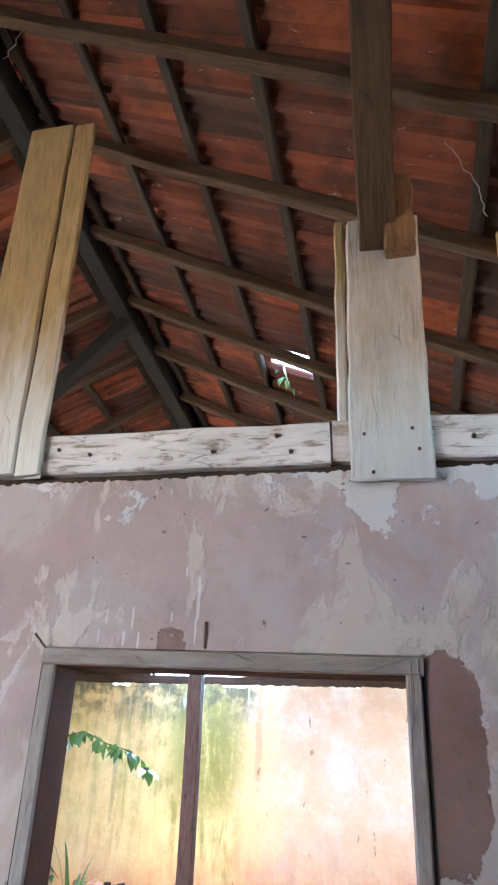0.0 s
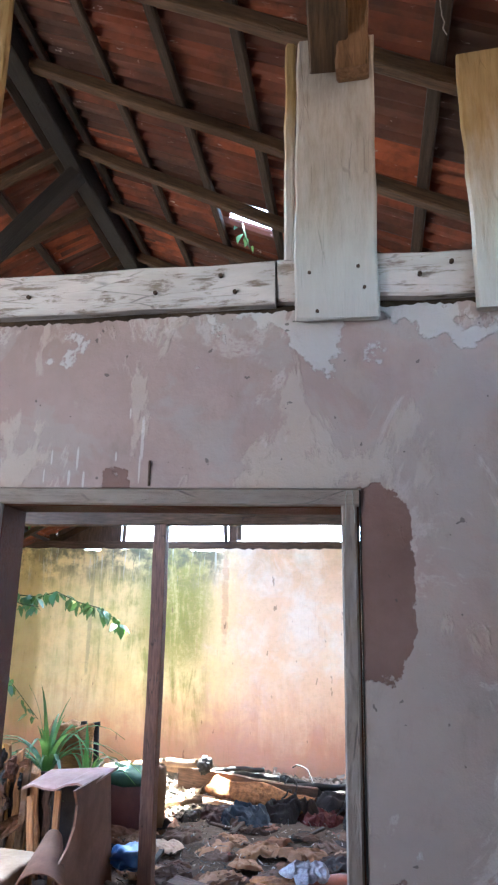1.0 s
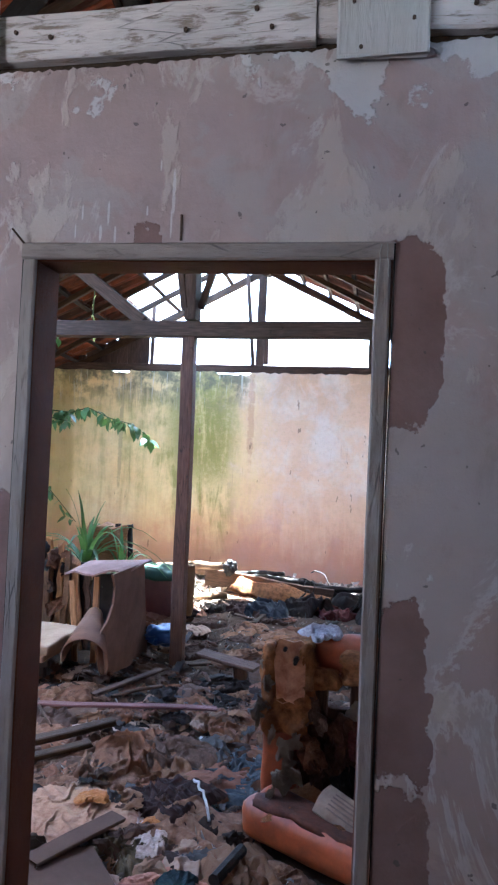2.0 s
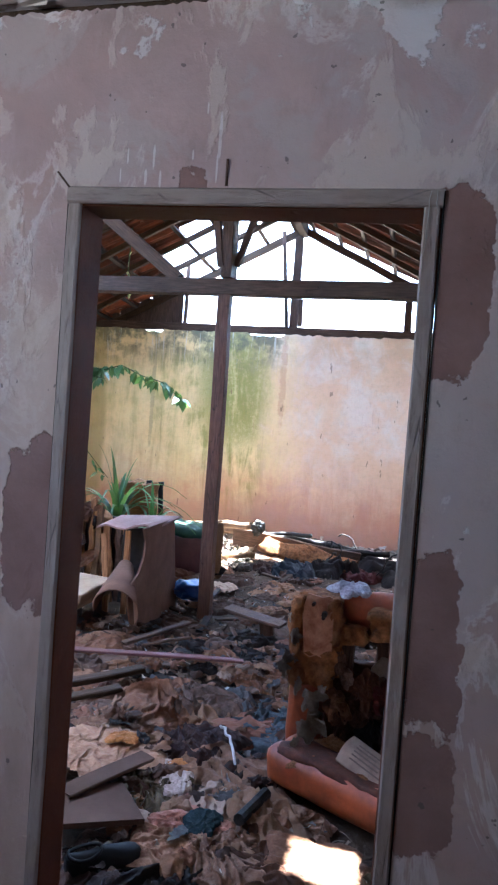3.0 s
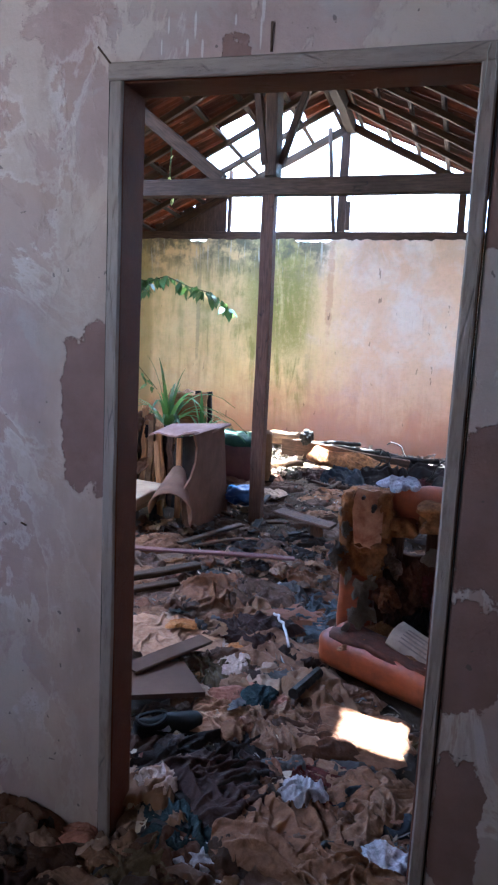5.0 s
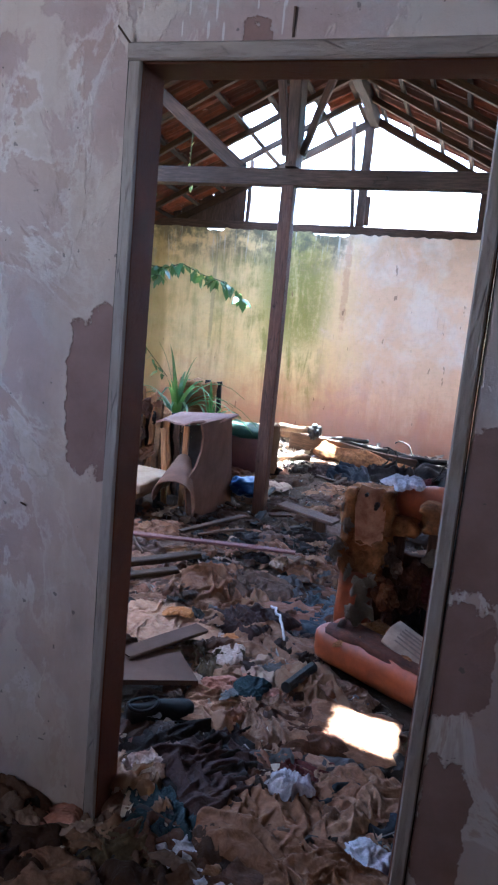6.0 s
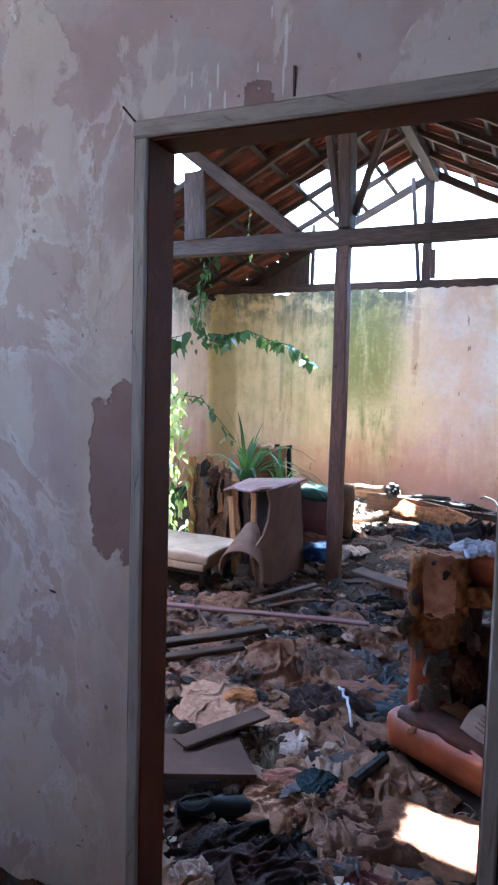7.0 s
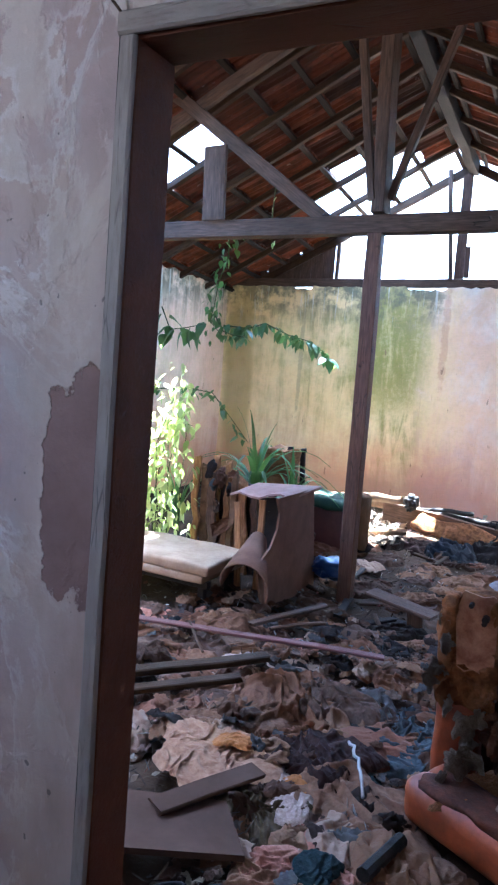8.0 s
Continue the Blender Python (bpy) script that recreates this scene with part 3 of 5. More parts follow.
timber("stud", (-0.63, GY - 0.05, 2.80), (-0.63, GY - 0.05, 3.15), 0.06, 0.02, "truss", gable, up=(0, -1, 0))
timber("stud", (0.73, GY, 2.79), (0.72, GY, 3.40), 0.09, 0.07, "truss", gable, up=(0, -1, 0))
timber("stud", (-2.2, GY, 2.79), (-2.2, GY, 3.56), 0.05, 0.05, "truss", gable, up=(0, -1, 0))
for i in range(8):
    x = -2.32 - 0.152 * i
    timber("plank", (x, GY + 0.01, 2.78), (x + 0.004 * (i % 3 - 1), GY + 0.01, roof_z(x, GY) + 0.115), 0.158 - 0.012 * (i == 2), 0.018, "truss", gable, up=(0, -1, 0), ragged=0.015)
for sx, x1 in ((-1, WX0), (1, WX1)):
    timber("rafter", (RX, GY, ridge_z(GY) - 0.02), (x1, GY, roof_z(x1, GY) - 0.02), 0.06, 0.09, "rafter", gable)

# ---- the roof ----
# roof runs on unseen beyond FRONT, added to shade the ground outside
RAFTERS = [-2.7, -2.12, -1.54, -0.95, -0.36, 0.22, 0.8, 1.37, 1.92, 2.54, 3.12, 3.63, 4.2, 4.77, 5.36, 5.9, 6.4, 6.92, 7.48, 8.06]
roof = empty("roof", RX, 3, 4.3, "tiled gable roof on bare rafters, sooty underneath, with tiles missing", "roof", kind="structure")
timber("ridge_beam", (RX, -3.3, ridge_z(-3.3) - 0.035), (RX, GY + 0.05, ridge_z(GY) - 0.035), 0.10, 0.15, "ridge", roof, seg=30, wob=0.006)
EAVE_L, EAVE_R = WX0 - 0.35, WX1 + 0.35
for y in RAFTERS:
    for x1 in (EAVE_L, EAVE_R):
        dy = random.uniform(-0.03, 0.03) if x1 < 0 else 0
        s = 1 if x1 > 0 else -1
        timber("rafter", (RX + 0.05 * s, y, roof_z(RX + 0.05, y)), (x1, y + dy, roof_z(x1, y)), 0.055, 0.06, "rafter", roof, wob=0.006, seg=10)
PITCH = 0.355
BATTENS_R = [-0.18 + PITCH * k for k in range(-1, 9)]
BATTENS_L = [2 * RX - x for x in BATTENS_R]
for x in BATTENS_R + BATTENS_L:
    s = 1 if x > RX else -1
    for y0, y1 in ((-3.3, 1.37), (1.37, 4.77), (4.77, GY + 0.15)):
        timber("batten", (x, y0 + 0.002, roof_z(x, y0) + 0.045), (x, y1 - 0.002, roof_z(x, y1) + 0.045), 0.05, 0.03, "batten", roof, up=(0.4472 * s, 0, 0.8944), wob=0.005, seg=8)

TILE_W, TILE_L = 0.205, 0.455
# missing tiles: side, row, first and last y
HOLES = [(1, 3, 3.30, 3.34), (-1, 6, 5.25, 5.95), (-1, 5, 5.5, 5.95), (-1, 4, 7.8, 8.9), (-1, 3, 7.3, 8.9), (-1, 2, 7.7, 8.9), (-1, 1, 8.0, 8.9), (-1, 0, 8.3, 8.9),
         # openings added out of view at both eaves to let in more daylight
         (-1, 5, 1.9, 4.6), (-1, 6, 1.9, 4.7), (1, 8, 7.8, 8.9), (1, 9, 7.8, 8.9), (-1, 7, 2.2, 4.8), (-1, 8, 1.9, 5.0), (-1, 9, 1.9, 5.0),
         # small open gap at the left eave
         (-1, 8, 6.2, 6.7)]


def tile_points(sag):
    """Cross section of an interlocking tile: a rib at each edge and a low one in the middle, seen from below."""
    prof = ((-0.5, 0.012), (-0.44, 0.0), (-0.34, 0.0), (-0.26, 0.014), (-0.08, 0.015), (0.0, 0.0), (0.08, 0.015), (0.26, 0.014), (0.34, 0.0), (0.44, 0.004), (0.5, 0.012))
    return [(u * TILE_W * 1.13, v * 1.7 + sag * u) for u, v in prof]


def tile_mesh(seed):
    rnd = random.Random(seed)
    low = tile_points(rnd.uniform(-0.006, 0.006))
    rings = []
    for i, u in enumerate((0.0, 0.5, 1.0)):
        lift = 0.0
        ring = [(u * TILE_L, a, b + lift + rnd.uniform(-0.001, 0.001)) for a, b in low] + [(u * TILE_L, a, b + 0.016 + lift) for a, b in reversed(low)]
        rings.append(ring)
    return sweep(rings)


TILES = []
for k in range(6):
    me = to_mesh("roof_tile", tile_mesh(k))
    me.materials.append(MAT["tile"])
    TILES.append(me)


def tile_pose(side, row, y, rnd):
    """Row k hangs on the batten under it and laps over the next one down."""
    xs = BATTENS_R if side > 0 else BATTENS_L
    x = xs[row] - side * 0.365 if row else RX + side * 0.02
    m = axes((x, y, roof_z(x, y) + 0.066), (x + side, y, roof_z(x + side, y) + 0.088 + 0.055), (0, 0, 1))
    return m @ pose(rnd.uniform(-0.006, 0.006), rnd.uniform(-0.004, 0.004), rnd.uniform(0, 0.006), rnd.uniform(-0.9, 0.9), rnd.uniform(-0.5, 0.5), rnd.uniform(-0.8, 0.8))


def roof_tiles():
    rnd = random.Random(11)
    rest = {1: [], -1: []}
    singles = 0
    first = 3.01 - TILE_W * 32
    for side in (1, -1):
        for row in range(10):
            for col in range(-4, 62):
                y = first + TILE_W * (col + 0.5)
                if y < -3.3 or y > FAR + 0.06:
                    continue
                if any(s == side and r == row and a - 0.06 < y < b + 0.06 for s, r, a, b in HOLES):
                    continue
                m = tile_pose(side, row, y, rnd)
                near = (side > 0 and row <= 5 and 0.9 < y < 4.9) or (side < 0 and row <= 5 and 3.2 < y < 8.4 and not (y < 4.8 and row > 2))
                if near:
                    singles += 1
                    link("roof_tile", TILES[rnd.randrange(6)], m, roof)
                else:
                    rest[side].append((m, rnd.randrange(6)))
    for side, items in rest.items():
        verts, faces = [], []
        for m, k in items:
            base = len(verts)
            verts += [tuple(m @ v.co) for v in TILES[k].vertices]
            faces += [[base + i for i in p.vertices] for p in TILES[k].polygons]
        me = bpy.data.meshes.new("roof_tiles")
        me.from_pydata(verts, [], faces)
        me.materials.append(MAT["tile"])
        tagged(link("roof_tiles", me, None, roof), kind="stuff")
    # ridge tiles
    bm = bmesh.new()
    for i in range(32):
        y0 = -3.3 + i * 0.38
        rings = []
        for y, r in ((y0, 0.115), (y0 + 0.40, 0.105)):
            rings.append([(RX + rr * math.cos(a), y, roof_z(RX, y) + 0.10 + rr * math.sin(a)) for rr in (r, r - 0.015) for a in (np.linspace(0.1, math.pi - 0.1, 9) if rr == r else np.linspace(math.pi - 0.1, 0.1, 9))])
        n = len(rings[0])
        va = [[bm.verts.new(p) for p in ring] for ring in rings]
        for j in range(n):
            bm.faces.new((va[0][j], va[0][(j + 1) % n], va[1][(j + 1) % n], va[1][j]))
        bm.faces.new(va[0])
        bm.faces.new(list(reversed(va[1])))
    part("ridge_tiles", bm, "tile", roof)


roof_tiles()

# ---- materials of the things ----
CLOTH = {
    "beige": ((0.14, 0.092, 0.060), (0.31, 0.22, 0.155)), "tan": ((0.13, 0.073, 0.042), (0.25, 0.155, 0.095)), "brown": ((0.05, 0.026, 0.016), (0.12, 0.066, 0.041)),
    "grey": ((0.09, 0.070, 0.058), (0.20, 0.16, 0.135)), "dark": ((0.008, 0.007, 0.007), (0.024, 0.020, 0.019)), "navy": ((0.014, 0.016, 0.022), (0.04, 0.046, 0.058)),
    "denim": ((0.045, 0.055, 0.065), (0.12, 0.135, 0.15)), "white": ((0.28, 0.26, 0.25), (0.52, 0.50, 0.48)), "lilac": ((0.20, 0.18, 0.195), (0.42, 0.385, 0.41)),
    "pink": ((0.24, 0.13, 0.10), (0.42, 0.26, 0.21)), "ochre": ((0.25, 0.12, 0.035), (0.44, 0.24, 0.085)), "maroon": ((0.05, 0.012, 0.013), (0.11, 0.03, 0.03)),
    "teal": ((0.012, 0.022, 0.025), (0.026, 0.045, 0.05)), "plum": ((0.022, 0.013, 0.013), (0.058, 0.036, 0.034)), "cream": ((0.30, 0.20, 0.13), (0.52, 0.39, 0.28)),
    "olive": ((0.07, 0.062, 0.035), (0.15, 0.13, 0.08)),
}


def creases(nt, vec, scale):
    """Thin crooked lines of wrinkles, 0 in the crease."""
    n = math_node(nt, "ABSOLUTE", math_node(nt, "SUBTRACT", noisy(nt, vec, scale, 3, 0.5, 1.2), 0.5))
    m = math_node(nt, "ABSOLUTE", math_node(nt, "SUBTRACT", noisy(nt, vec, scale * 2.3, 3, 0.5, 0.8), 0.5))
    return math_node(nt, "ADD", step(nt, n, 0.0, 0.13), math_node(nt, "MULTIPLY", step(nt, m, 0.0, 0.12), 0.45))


def fabric(name, lo, hi, scale=2.4):
    m, nt, b = material(name, 0.92)
    o = coords(nt, (1, 1, 1), 10.0)
    g, f = noisy(nt, o, 6, 6, 0.65, 0.3), noisy(nt, o, 60, 3, 0.7)
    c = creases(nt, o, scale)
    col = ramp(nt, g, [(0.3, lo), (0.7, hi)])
    # crease lines are also darkened in the colour, like shade in folds
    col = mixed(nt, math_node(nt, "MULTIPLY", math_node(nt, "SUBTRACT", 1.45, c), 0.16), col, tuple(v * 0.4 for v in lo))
    put(nt, col, b.inputs["Base Color"])
    bumped(nt, b, math_node(nt, "ADD", c, math_node(nt, "MULTIPLY", f, 0.12)), 0.3, 0.006)
    return m


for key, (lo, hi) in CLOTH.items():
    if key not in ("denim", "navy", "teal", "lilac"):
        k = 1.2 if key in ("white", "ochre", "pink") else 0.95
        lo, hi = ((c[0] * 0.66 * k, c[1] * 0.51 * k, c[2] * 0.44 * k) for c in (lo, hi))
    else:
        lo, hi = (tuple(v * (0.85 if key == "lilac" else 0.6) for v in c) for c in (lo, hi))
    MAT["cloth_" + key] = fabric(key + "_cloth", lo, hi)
MAT["foam"] = plain("perished_yellow_foam", (0.065, 0.026, 0.010), (0.34, 0.145, 0.052), 0.95, 19, 0.9, 0.02)
MAT["fluff"] = plain("dirty_stuffing", (0.10, 0.078, 0.06), (0.30, 0.245, 0.195), 0.95, 14, 0.9, 0.015)
MAT["vinyl"] = plain("orange_vinyl", (0.10, 0.024, 0.010), (0.44, 0.098, 0.022), 0.5, 4, 0.2, 0.004)
MAT["vinyl_burnt"] = plain("scorched_vinyl", (0.016, 0.008, 0.006), (0.12, 0.038, 0.019), 0.8, 9, 0.7, 0.008)
MAT["hardboard"] = plain("stained_hardboard", (0.16, 0.058, 0.028), (0.46, 0.255, 0.15), 0.8, 16, 0.4, 0.005)
MAT["card"] = plain("brown_cardboard", (0.085, 0.043, 0.026), (0.17, 0.093, 0.060), 0.85, 4, 0.15, 0.004)
MAT["card_pale"] = plain("faded_pink_board", (0.17, 0.095, 0.075), (0.30, 0.19, 0.155), 0.85, 5, 0.15, 0.004)
MAT["mattress"] = plain("beige_ticking", (0.24, 0.16, 0.10), (0.42, 0.31, 0.21), 0.9, 5, 0.3, 0.006)
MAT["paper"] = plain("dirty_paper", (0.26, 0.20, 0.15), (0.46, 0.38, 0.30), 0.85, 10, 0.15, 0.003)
MAT["page"] = plain("yellowed_page", (0.15, 0.10, 0.07), (0.30, 0.22, 0.16), 0.85, 10, 0.15, 0.003)
MAT["ink"] = plain("faded_print", (0.09, 0.06, 0.045), (0.14, 0.10, 0.075), 0.85, 20)
MAT["blue"] = plain("blue_plastic", (0.015, 0.06, 0.20), (0.03, 0.12, 0.34), 0.4, 4, 0.1)
MAT["red"] = plain("dull_red_plastic", (0.07, 0.018, 0.013), (0.14, 0.038, 0.026), 0.55, 6, 0.15)
MAT["green"] = plain("green_tarpaulin", (0.016, 0.04, 0.026), (0.045, 0.08, 0.05), 0.7, 5, 0.3)
MAT["bark"] = plain("dry_bark", (0.07, 0.038, 0.02), (0.22, 0.13, 0.07), 0.9, 10, 0.9, 0.015, stretch=(1, 1, 0.25))
MAT["charred"] = plain("charred_wood", (0.008, 0.007, 0.007), (0.035, 0.028, 0.024), 0.75, 8, 0.6, 0.01)
MAT["rubber"] = plain("black_leather", (0.003, 0.003, 0.003), (0.009, 0.0085, 0.0085), 0.75, 10, 0.3, 0.004)
MAT["log"] = plain("sunbleached_log", (0.07, 0.04, 0.022), (0.18, 0.11, 0.065), 0.85, 7, 0.6, 0.01)
MAT["string"] = plain("white_cord", (0.36, 0.35, 0.35), (0.5, 0.49, 0.48), 0.8, 20)
MAT["stem"] = plain("green_stem", (0.03, 0.045, 0.015), (0.08, 0.10, 0.03), 0.7, 20)


def leafy(name, dark, light):
    m, nt, b = material(name, 0.45)
    info = nt.nodes.new("ShaderNodeObjectInfo")
    g = math_node(nt, "ADD", math_node(nt, "MULTIPLY", info.outputs["Random"], 0.7), math_node(nt, "MULTIPLY", noisy(nt, coords(nt, (1, 1, 1), 10.0), 18, 4), 0.4))
    col = ramp(nt, g, [(0.2, dark), (0.9, light)])
    put(nt, col, b.inputs["Base Color"])
    tr = nt.nodes.new("ShaderNodeBsdfTranslucent")
    put(nt, mixed(nt, 0.5, col, (0.30, 0.42, 0.04)), tr.inputs["Color"])
    mx = nt.nodes.new("ShaderNodeMixShader")
    mx.inputs[0].default_value = 0.4
    nt.links.new(b.outputs[0], mx.inputs[1])
    nt.links.new(tr.outputs[0], mx.inputs[2])
    nt.links.new(mx.outputs[0], nt.nodes["Material Output"].inputs[0])
    return m


MAT["leaf"] = leafy("green_leaf", (0.010, 0.046, 0.026), (0.05, 0.135, 0.055))
# glare of the sun is put into this leaf's pale yellow colour
MAT["leaf_sunlit"] = leafy("sunlit_leaf", (0.30, 0.34, 0.11), (0.58, 0.58, 0.27))


def litter_material():
    m, nt, b = material("mixed_scraps", 0.9)
    geo = nt.nodes.new("ShaderNodeNewGeometry")
    col = ramp(nt, geo.outputs["Random Per Island"], [(0.0, (0.03, 0.024, 0.02)), (0.22, (0.10, 0.07, 0.05)), (0.42, (0.24, 0.18, 0.13)), (0.58, (0.16, 0.15, 0.15)), (0.7, (0.34, 0.28, 0.22)),
                                                             (0.8, (0.07, 0.09, 0.11)), (0.88, (0.5, 0.48, 0.46)), (0.95, (0.22, 0.08, 0.06)), (1.0, (0.06, 0.12, 0.13))], "CONSTANT")
    g = noisy(nt, coords(nt), 30, 4)
    put(nt, mixed(nt, math_node(nt, "ADD", math_node(nt, "MULTIPLY", g, 0.5), 0.3), col, (0.03, 0.02, 0.014)), b.inputs["Base Color"])
    bumped(nt, b, g, 0.3, 0.004)
    return m


MAT["litter"] = litter_material()


def rag_material():
    m, nt, b = material("mixed_rags", 0.92)
    geo = nt.nodes.new("ShaderNodeNewGeometry")
    tones = ((0.05, 0.03, 0.02), (0.22, 0.15, 0.095), (0.11, 0.065, 0.04), (0.26, 0.175, 0.11), (0.035, 0.026, 0.024), (0.15, 0.115, 0.09), (0.08, 0.05, 0.035), (0.30, 0.22, 0.15), (0.05, 0.055, 0.065),
             (0.18, 0.11, 0.07), (0.02, 0.018, 0.017), (0.13, 0.10, 0.085), (0.09, 0.105, 0.12), (0.24, 0.14, 0.10), (0.06, 0.04, 0.03), (0.36, 0.31, 0.26))
    tones = [(r * 0.62, g * 0.48, b * 0.41) for r, g, b in tones]
    col = ramp(nt, geo.outputs["Random Per Island"], [(i / len(tones), c) for i, c in enumerate(tones)], "CONSTANT")
    o = coords(nt)
    g = noisy(nt, o, 11, 6, 0.65, 0.3)
    put(nt, mixed(nt, math_node(nt, "MULTIPLY", step(nt, g, 0.35, 0.7), 0.5), col, mixed(nt, 0.5, col, (0.03, 0.02, 0.014))), b.inputs["Base Color"])
    bumped(nt, b, math_node(nt, "ADD", creases(nt, o, 14), math_node(nt, "MULTIPLY", noisy(nt, o, 120, 3), 0.1)), 0.3, 0.006)
    return m


MAT["rag_mix"] = rag_material()


# ---- shapes ----
def tube_bm(points, radii, sides=8):
    """A round skin along a line of points."""
    pts = [Vector(p) for p in points]
    rings, side = [], None
    for i, p in enumerate(pts):
        d = (pts[min(i + 1, len(pts) - 1)] - pts[max(i - 1, 0)]).normalized()
        ref = Vector((0, 0, 1)) if abs(d.z) < 0.9 else Vector((1, 0, 0))
        side = (ref - d * ref.dot(d)).normalized() if side is None else (side - d * side.dot(d)).normalized()
        other = d.cross(side)
        r = radii[i] if isinstance(radii, (list, tuple)) else radii
        rings.append([p + (side * math.cos(a) + other * math.sin(a)) * r for a in (2 * math.pi * k / sides for k in range(sides))])
    return sweep(rings)


def arc(a, b, sag, n=10, seed=0, wander=0.0):
    rnd = random.Random(seed)
    a, b = Vector(a), Vector(b)
    return [a.lerp(b, i / n) + Vector((rnd.uniform(-wander, wander), rnd.uniform(-wander, wander), sag * math.sin(math.pi * i / n) + rnd.uniform(-wander, wander))) for i in range(n + 1)]


def crumple_bm(seed, n=36, height=0.3, hem=0.2, count=18, broad=(0.06, 0.11)):
    """A dropped garment of about unit radius: long soft folds that cross and lap, small wrinkles, a crooked hem."""
    rnd = random.Random(seed)
    off = Vector((rnd.uniform(0, 50), rnd.uniform(0, 50), rnd.uniform(0, 50)))
    main = rnd.uniform(0, math.pi)
    folds = []
    for _ in range(count):
        a = main + rnd.choice((0.0, 0.0, 0.6, 1.4)) + rnd.uniform(-0.5, 0.5)
        folds.append((rnd.uniform(-0.75, 0.75), rnd.uniform(-0.75, 0.75), math.cos(a), math.sin(a), rnd.uniform(0.35, 1.0), rnd.uniform(*broad), rnd.uniform(0.3, 1.0), rnd.uniform(-0.35, 0.35)))
    lobes = [(rnd.uniform(0, 6.28), rnd.uniform(0.12, 0.3), k) for k in (2, 3, 5)]
    bm = bmesh.new()
    grid = []
    for i in range(n + 1):
        row = []
        for j in range(n + 1):
            u, v = 2 * i / n - 1, 2 * j / n - 1
            rim = max(abs(u), abs(v))
            k = 0.4 + 0.6 * rim / max(1e-6, math.hypot(u, v))
            p = Vector((u * k, v * k, 0))
            ang = math.atan2(v, u)
            edge = 1 + sum(amp * math.sin(c * ang + ph) for ph, amp, c in lobes) * 0.45 + 0.07 * noise.noise(Vector((math.cos(ang), math.sin(ang), 0)) * 4 + off)
            p *= 1 + (edge - 1) * rim
            w = p + Vector((noise.noise(p * 1.7 + off), noise.noise(p * 1.7 - off), 0)) * 0.28
            h, push = 0.0, Vector((0, 0, 0))
            for fx, fy, ca, sa, length, width, amp, bend in folds:
                dx, dy = w.x - fx, w.y - fy
                along = dx * ca + dy * sa
                across = dy * ca - dx * sa + bend * along * along
                if abs(along) < length and abs(across) < 3.2 * width:
                    fall = 1 - (along / length) ** 2
                    q = across / width
                    g = amp * fall * math.exp(-0.9 * q * q)
                    h = max(h, g) + 0.35 * min(h, g)
                    # the crest leans over, so that the fold laps the cloth beside it
                    push += Vector((-sa, ca, 0)) * (g * width * 0.55)
            h += 0.16 * (1 - 2.4 * abs(noise.noise(w * 3.1 + off))) + 0.09 * (1 - 2.4 * abs(noise.noise(w * (0.42 / broad[0]) - off)))
            h += 0.3 * noise.noise(p * 1.1 - off)
            drop = max(0.0, (rim - 0.82) / 0.18)
            p += push
            row.append(bm.verts.new((p.x, p.y, height * (h + 0.12) - hem * drop ** 1.5)))
        grid.append(row)
    for r, s in zip(grid, grid[1:]):
        for j in range(n):
            bm.faces.new((r[j], r[j + 1], s[j + 1], s[j]))
    return bm


CRUMPLES = []
for k in range(16):
    me = to_mesh("discarded_cloth", crumple_bm(40 + k, height=(0.15, 0.19, 0.24)[k % 3]), smooth=True)
    me.materials.append(MAT["cloth_beige"])
    CRUMPLES.append(me)
FINE = []
for k in range(10):
    me = to_mesh("discarded_cloth", crumple_bm(140 + k, 84, (0.12, 0.15, 0.18)[k % 3], 0.16, 40, (0.028, 0.065)), smooth=True)
    me.materials.append(MAT["cloth_beige"])
    FINE.append(me)
SHREDS = [to_mesh("shred", crumple_bm(90 + k, 11, 0.4, 0.15), smooth=True) for k in range(10)]
RAGS = []           # cloths that lie too thick to be told apart
SAY = {"beige": "crumpled beige cloth lying on the rubbish", "tan": "crumpled tan cloth lying on the rubbish", "brown": "crumpled brown cloth lying on the rubbish",
       "grey": "crumpled grey rag lying on the rubbish", "dark": "crumpled black garment lying on the rubbish", "navy": "crumpled navy garment lying on the rubbish",
       "denim": "crumpled blue denim lying on the rubbish", "white": "crumpled white cloth lying on the rubbish", "lilac": "crumpled lilac white cloth on the rubbish",
       "pink": "crumpled dusty pink cloth lying on the rubbish", "ochre": "crumpled ochre cloth lying on the rubbish", "maroon": "crumpled dark red cloth lying on the rubbish",
       "teal": "crumpled dark teal cloth lying on the rubbish", "plum": "crumpled dark plum shirt lying on the rubbish", "cream": "crumpled cream sheet lying on the rubbish",
       "olive": "crumpled olive garment lying on the rubbish"}


def cloth(x, y, r, colour, rnd, lift=0.0, flat=1.0, turn=None, stretch=1.0, z=None, mass=False, fine=False):
    k = rnd.randrange(len(CRUMPLES))
    z = ground_height(x, y) + lift - 0.012 if z is None else z
    a = rnd.uniform(0, 6.28) if turn is None else turn
    m = Matrix.Translation((x, y, z)) @ Matrix.Rotation(a, 4, "Z") @ pose(0, 0, 0, rnd.uniform(-9, 9), rnd.uniform(-9, 9), 0) @ Matrix.Diagonal((r * stretch, r / stretch, r * flat, 1))
    if mass:
        RAGS.append((FINE[k % len(FINE)] if y < 2.3 and k % 3 == 0 else CRUMPLES[k], m))
        return None
    ob = link("discarded_cloth", FINE[k % len(FINE)] if fine else CRUMPLES[k], m)
    ob.material_slots[0].link = "OBJECT"
    ob.material_slots[0].material = MAT["cloth_" + colour]
    return tagged(ob, SAY[colour], "cloth", "cloths strewn over the floor")


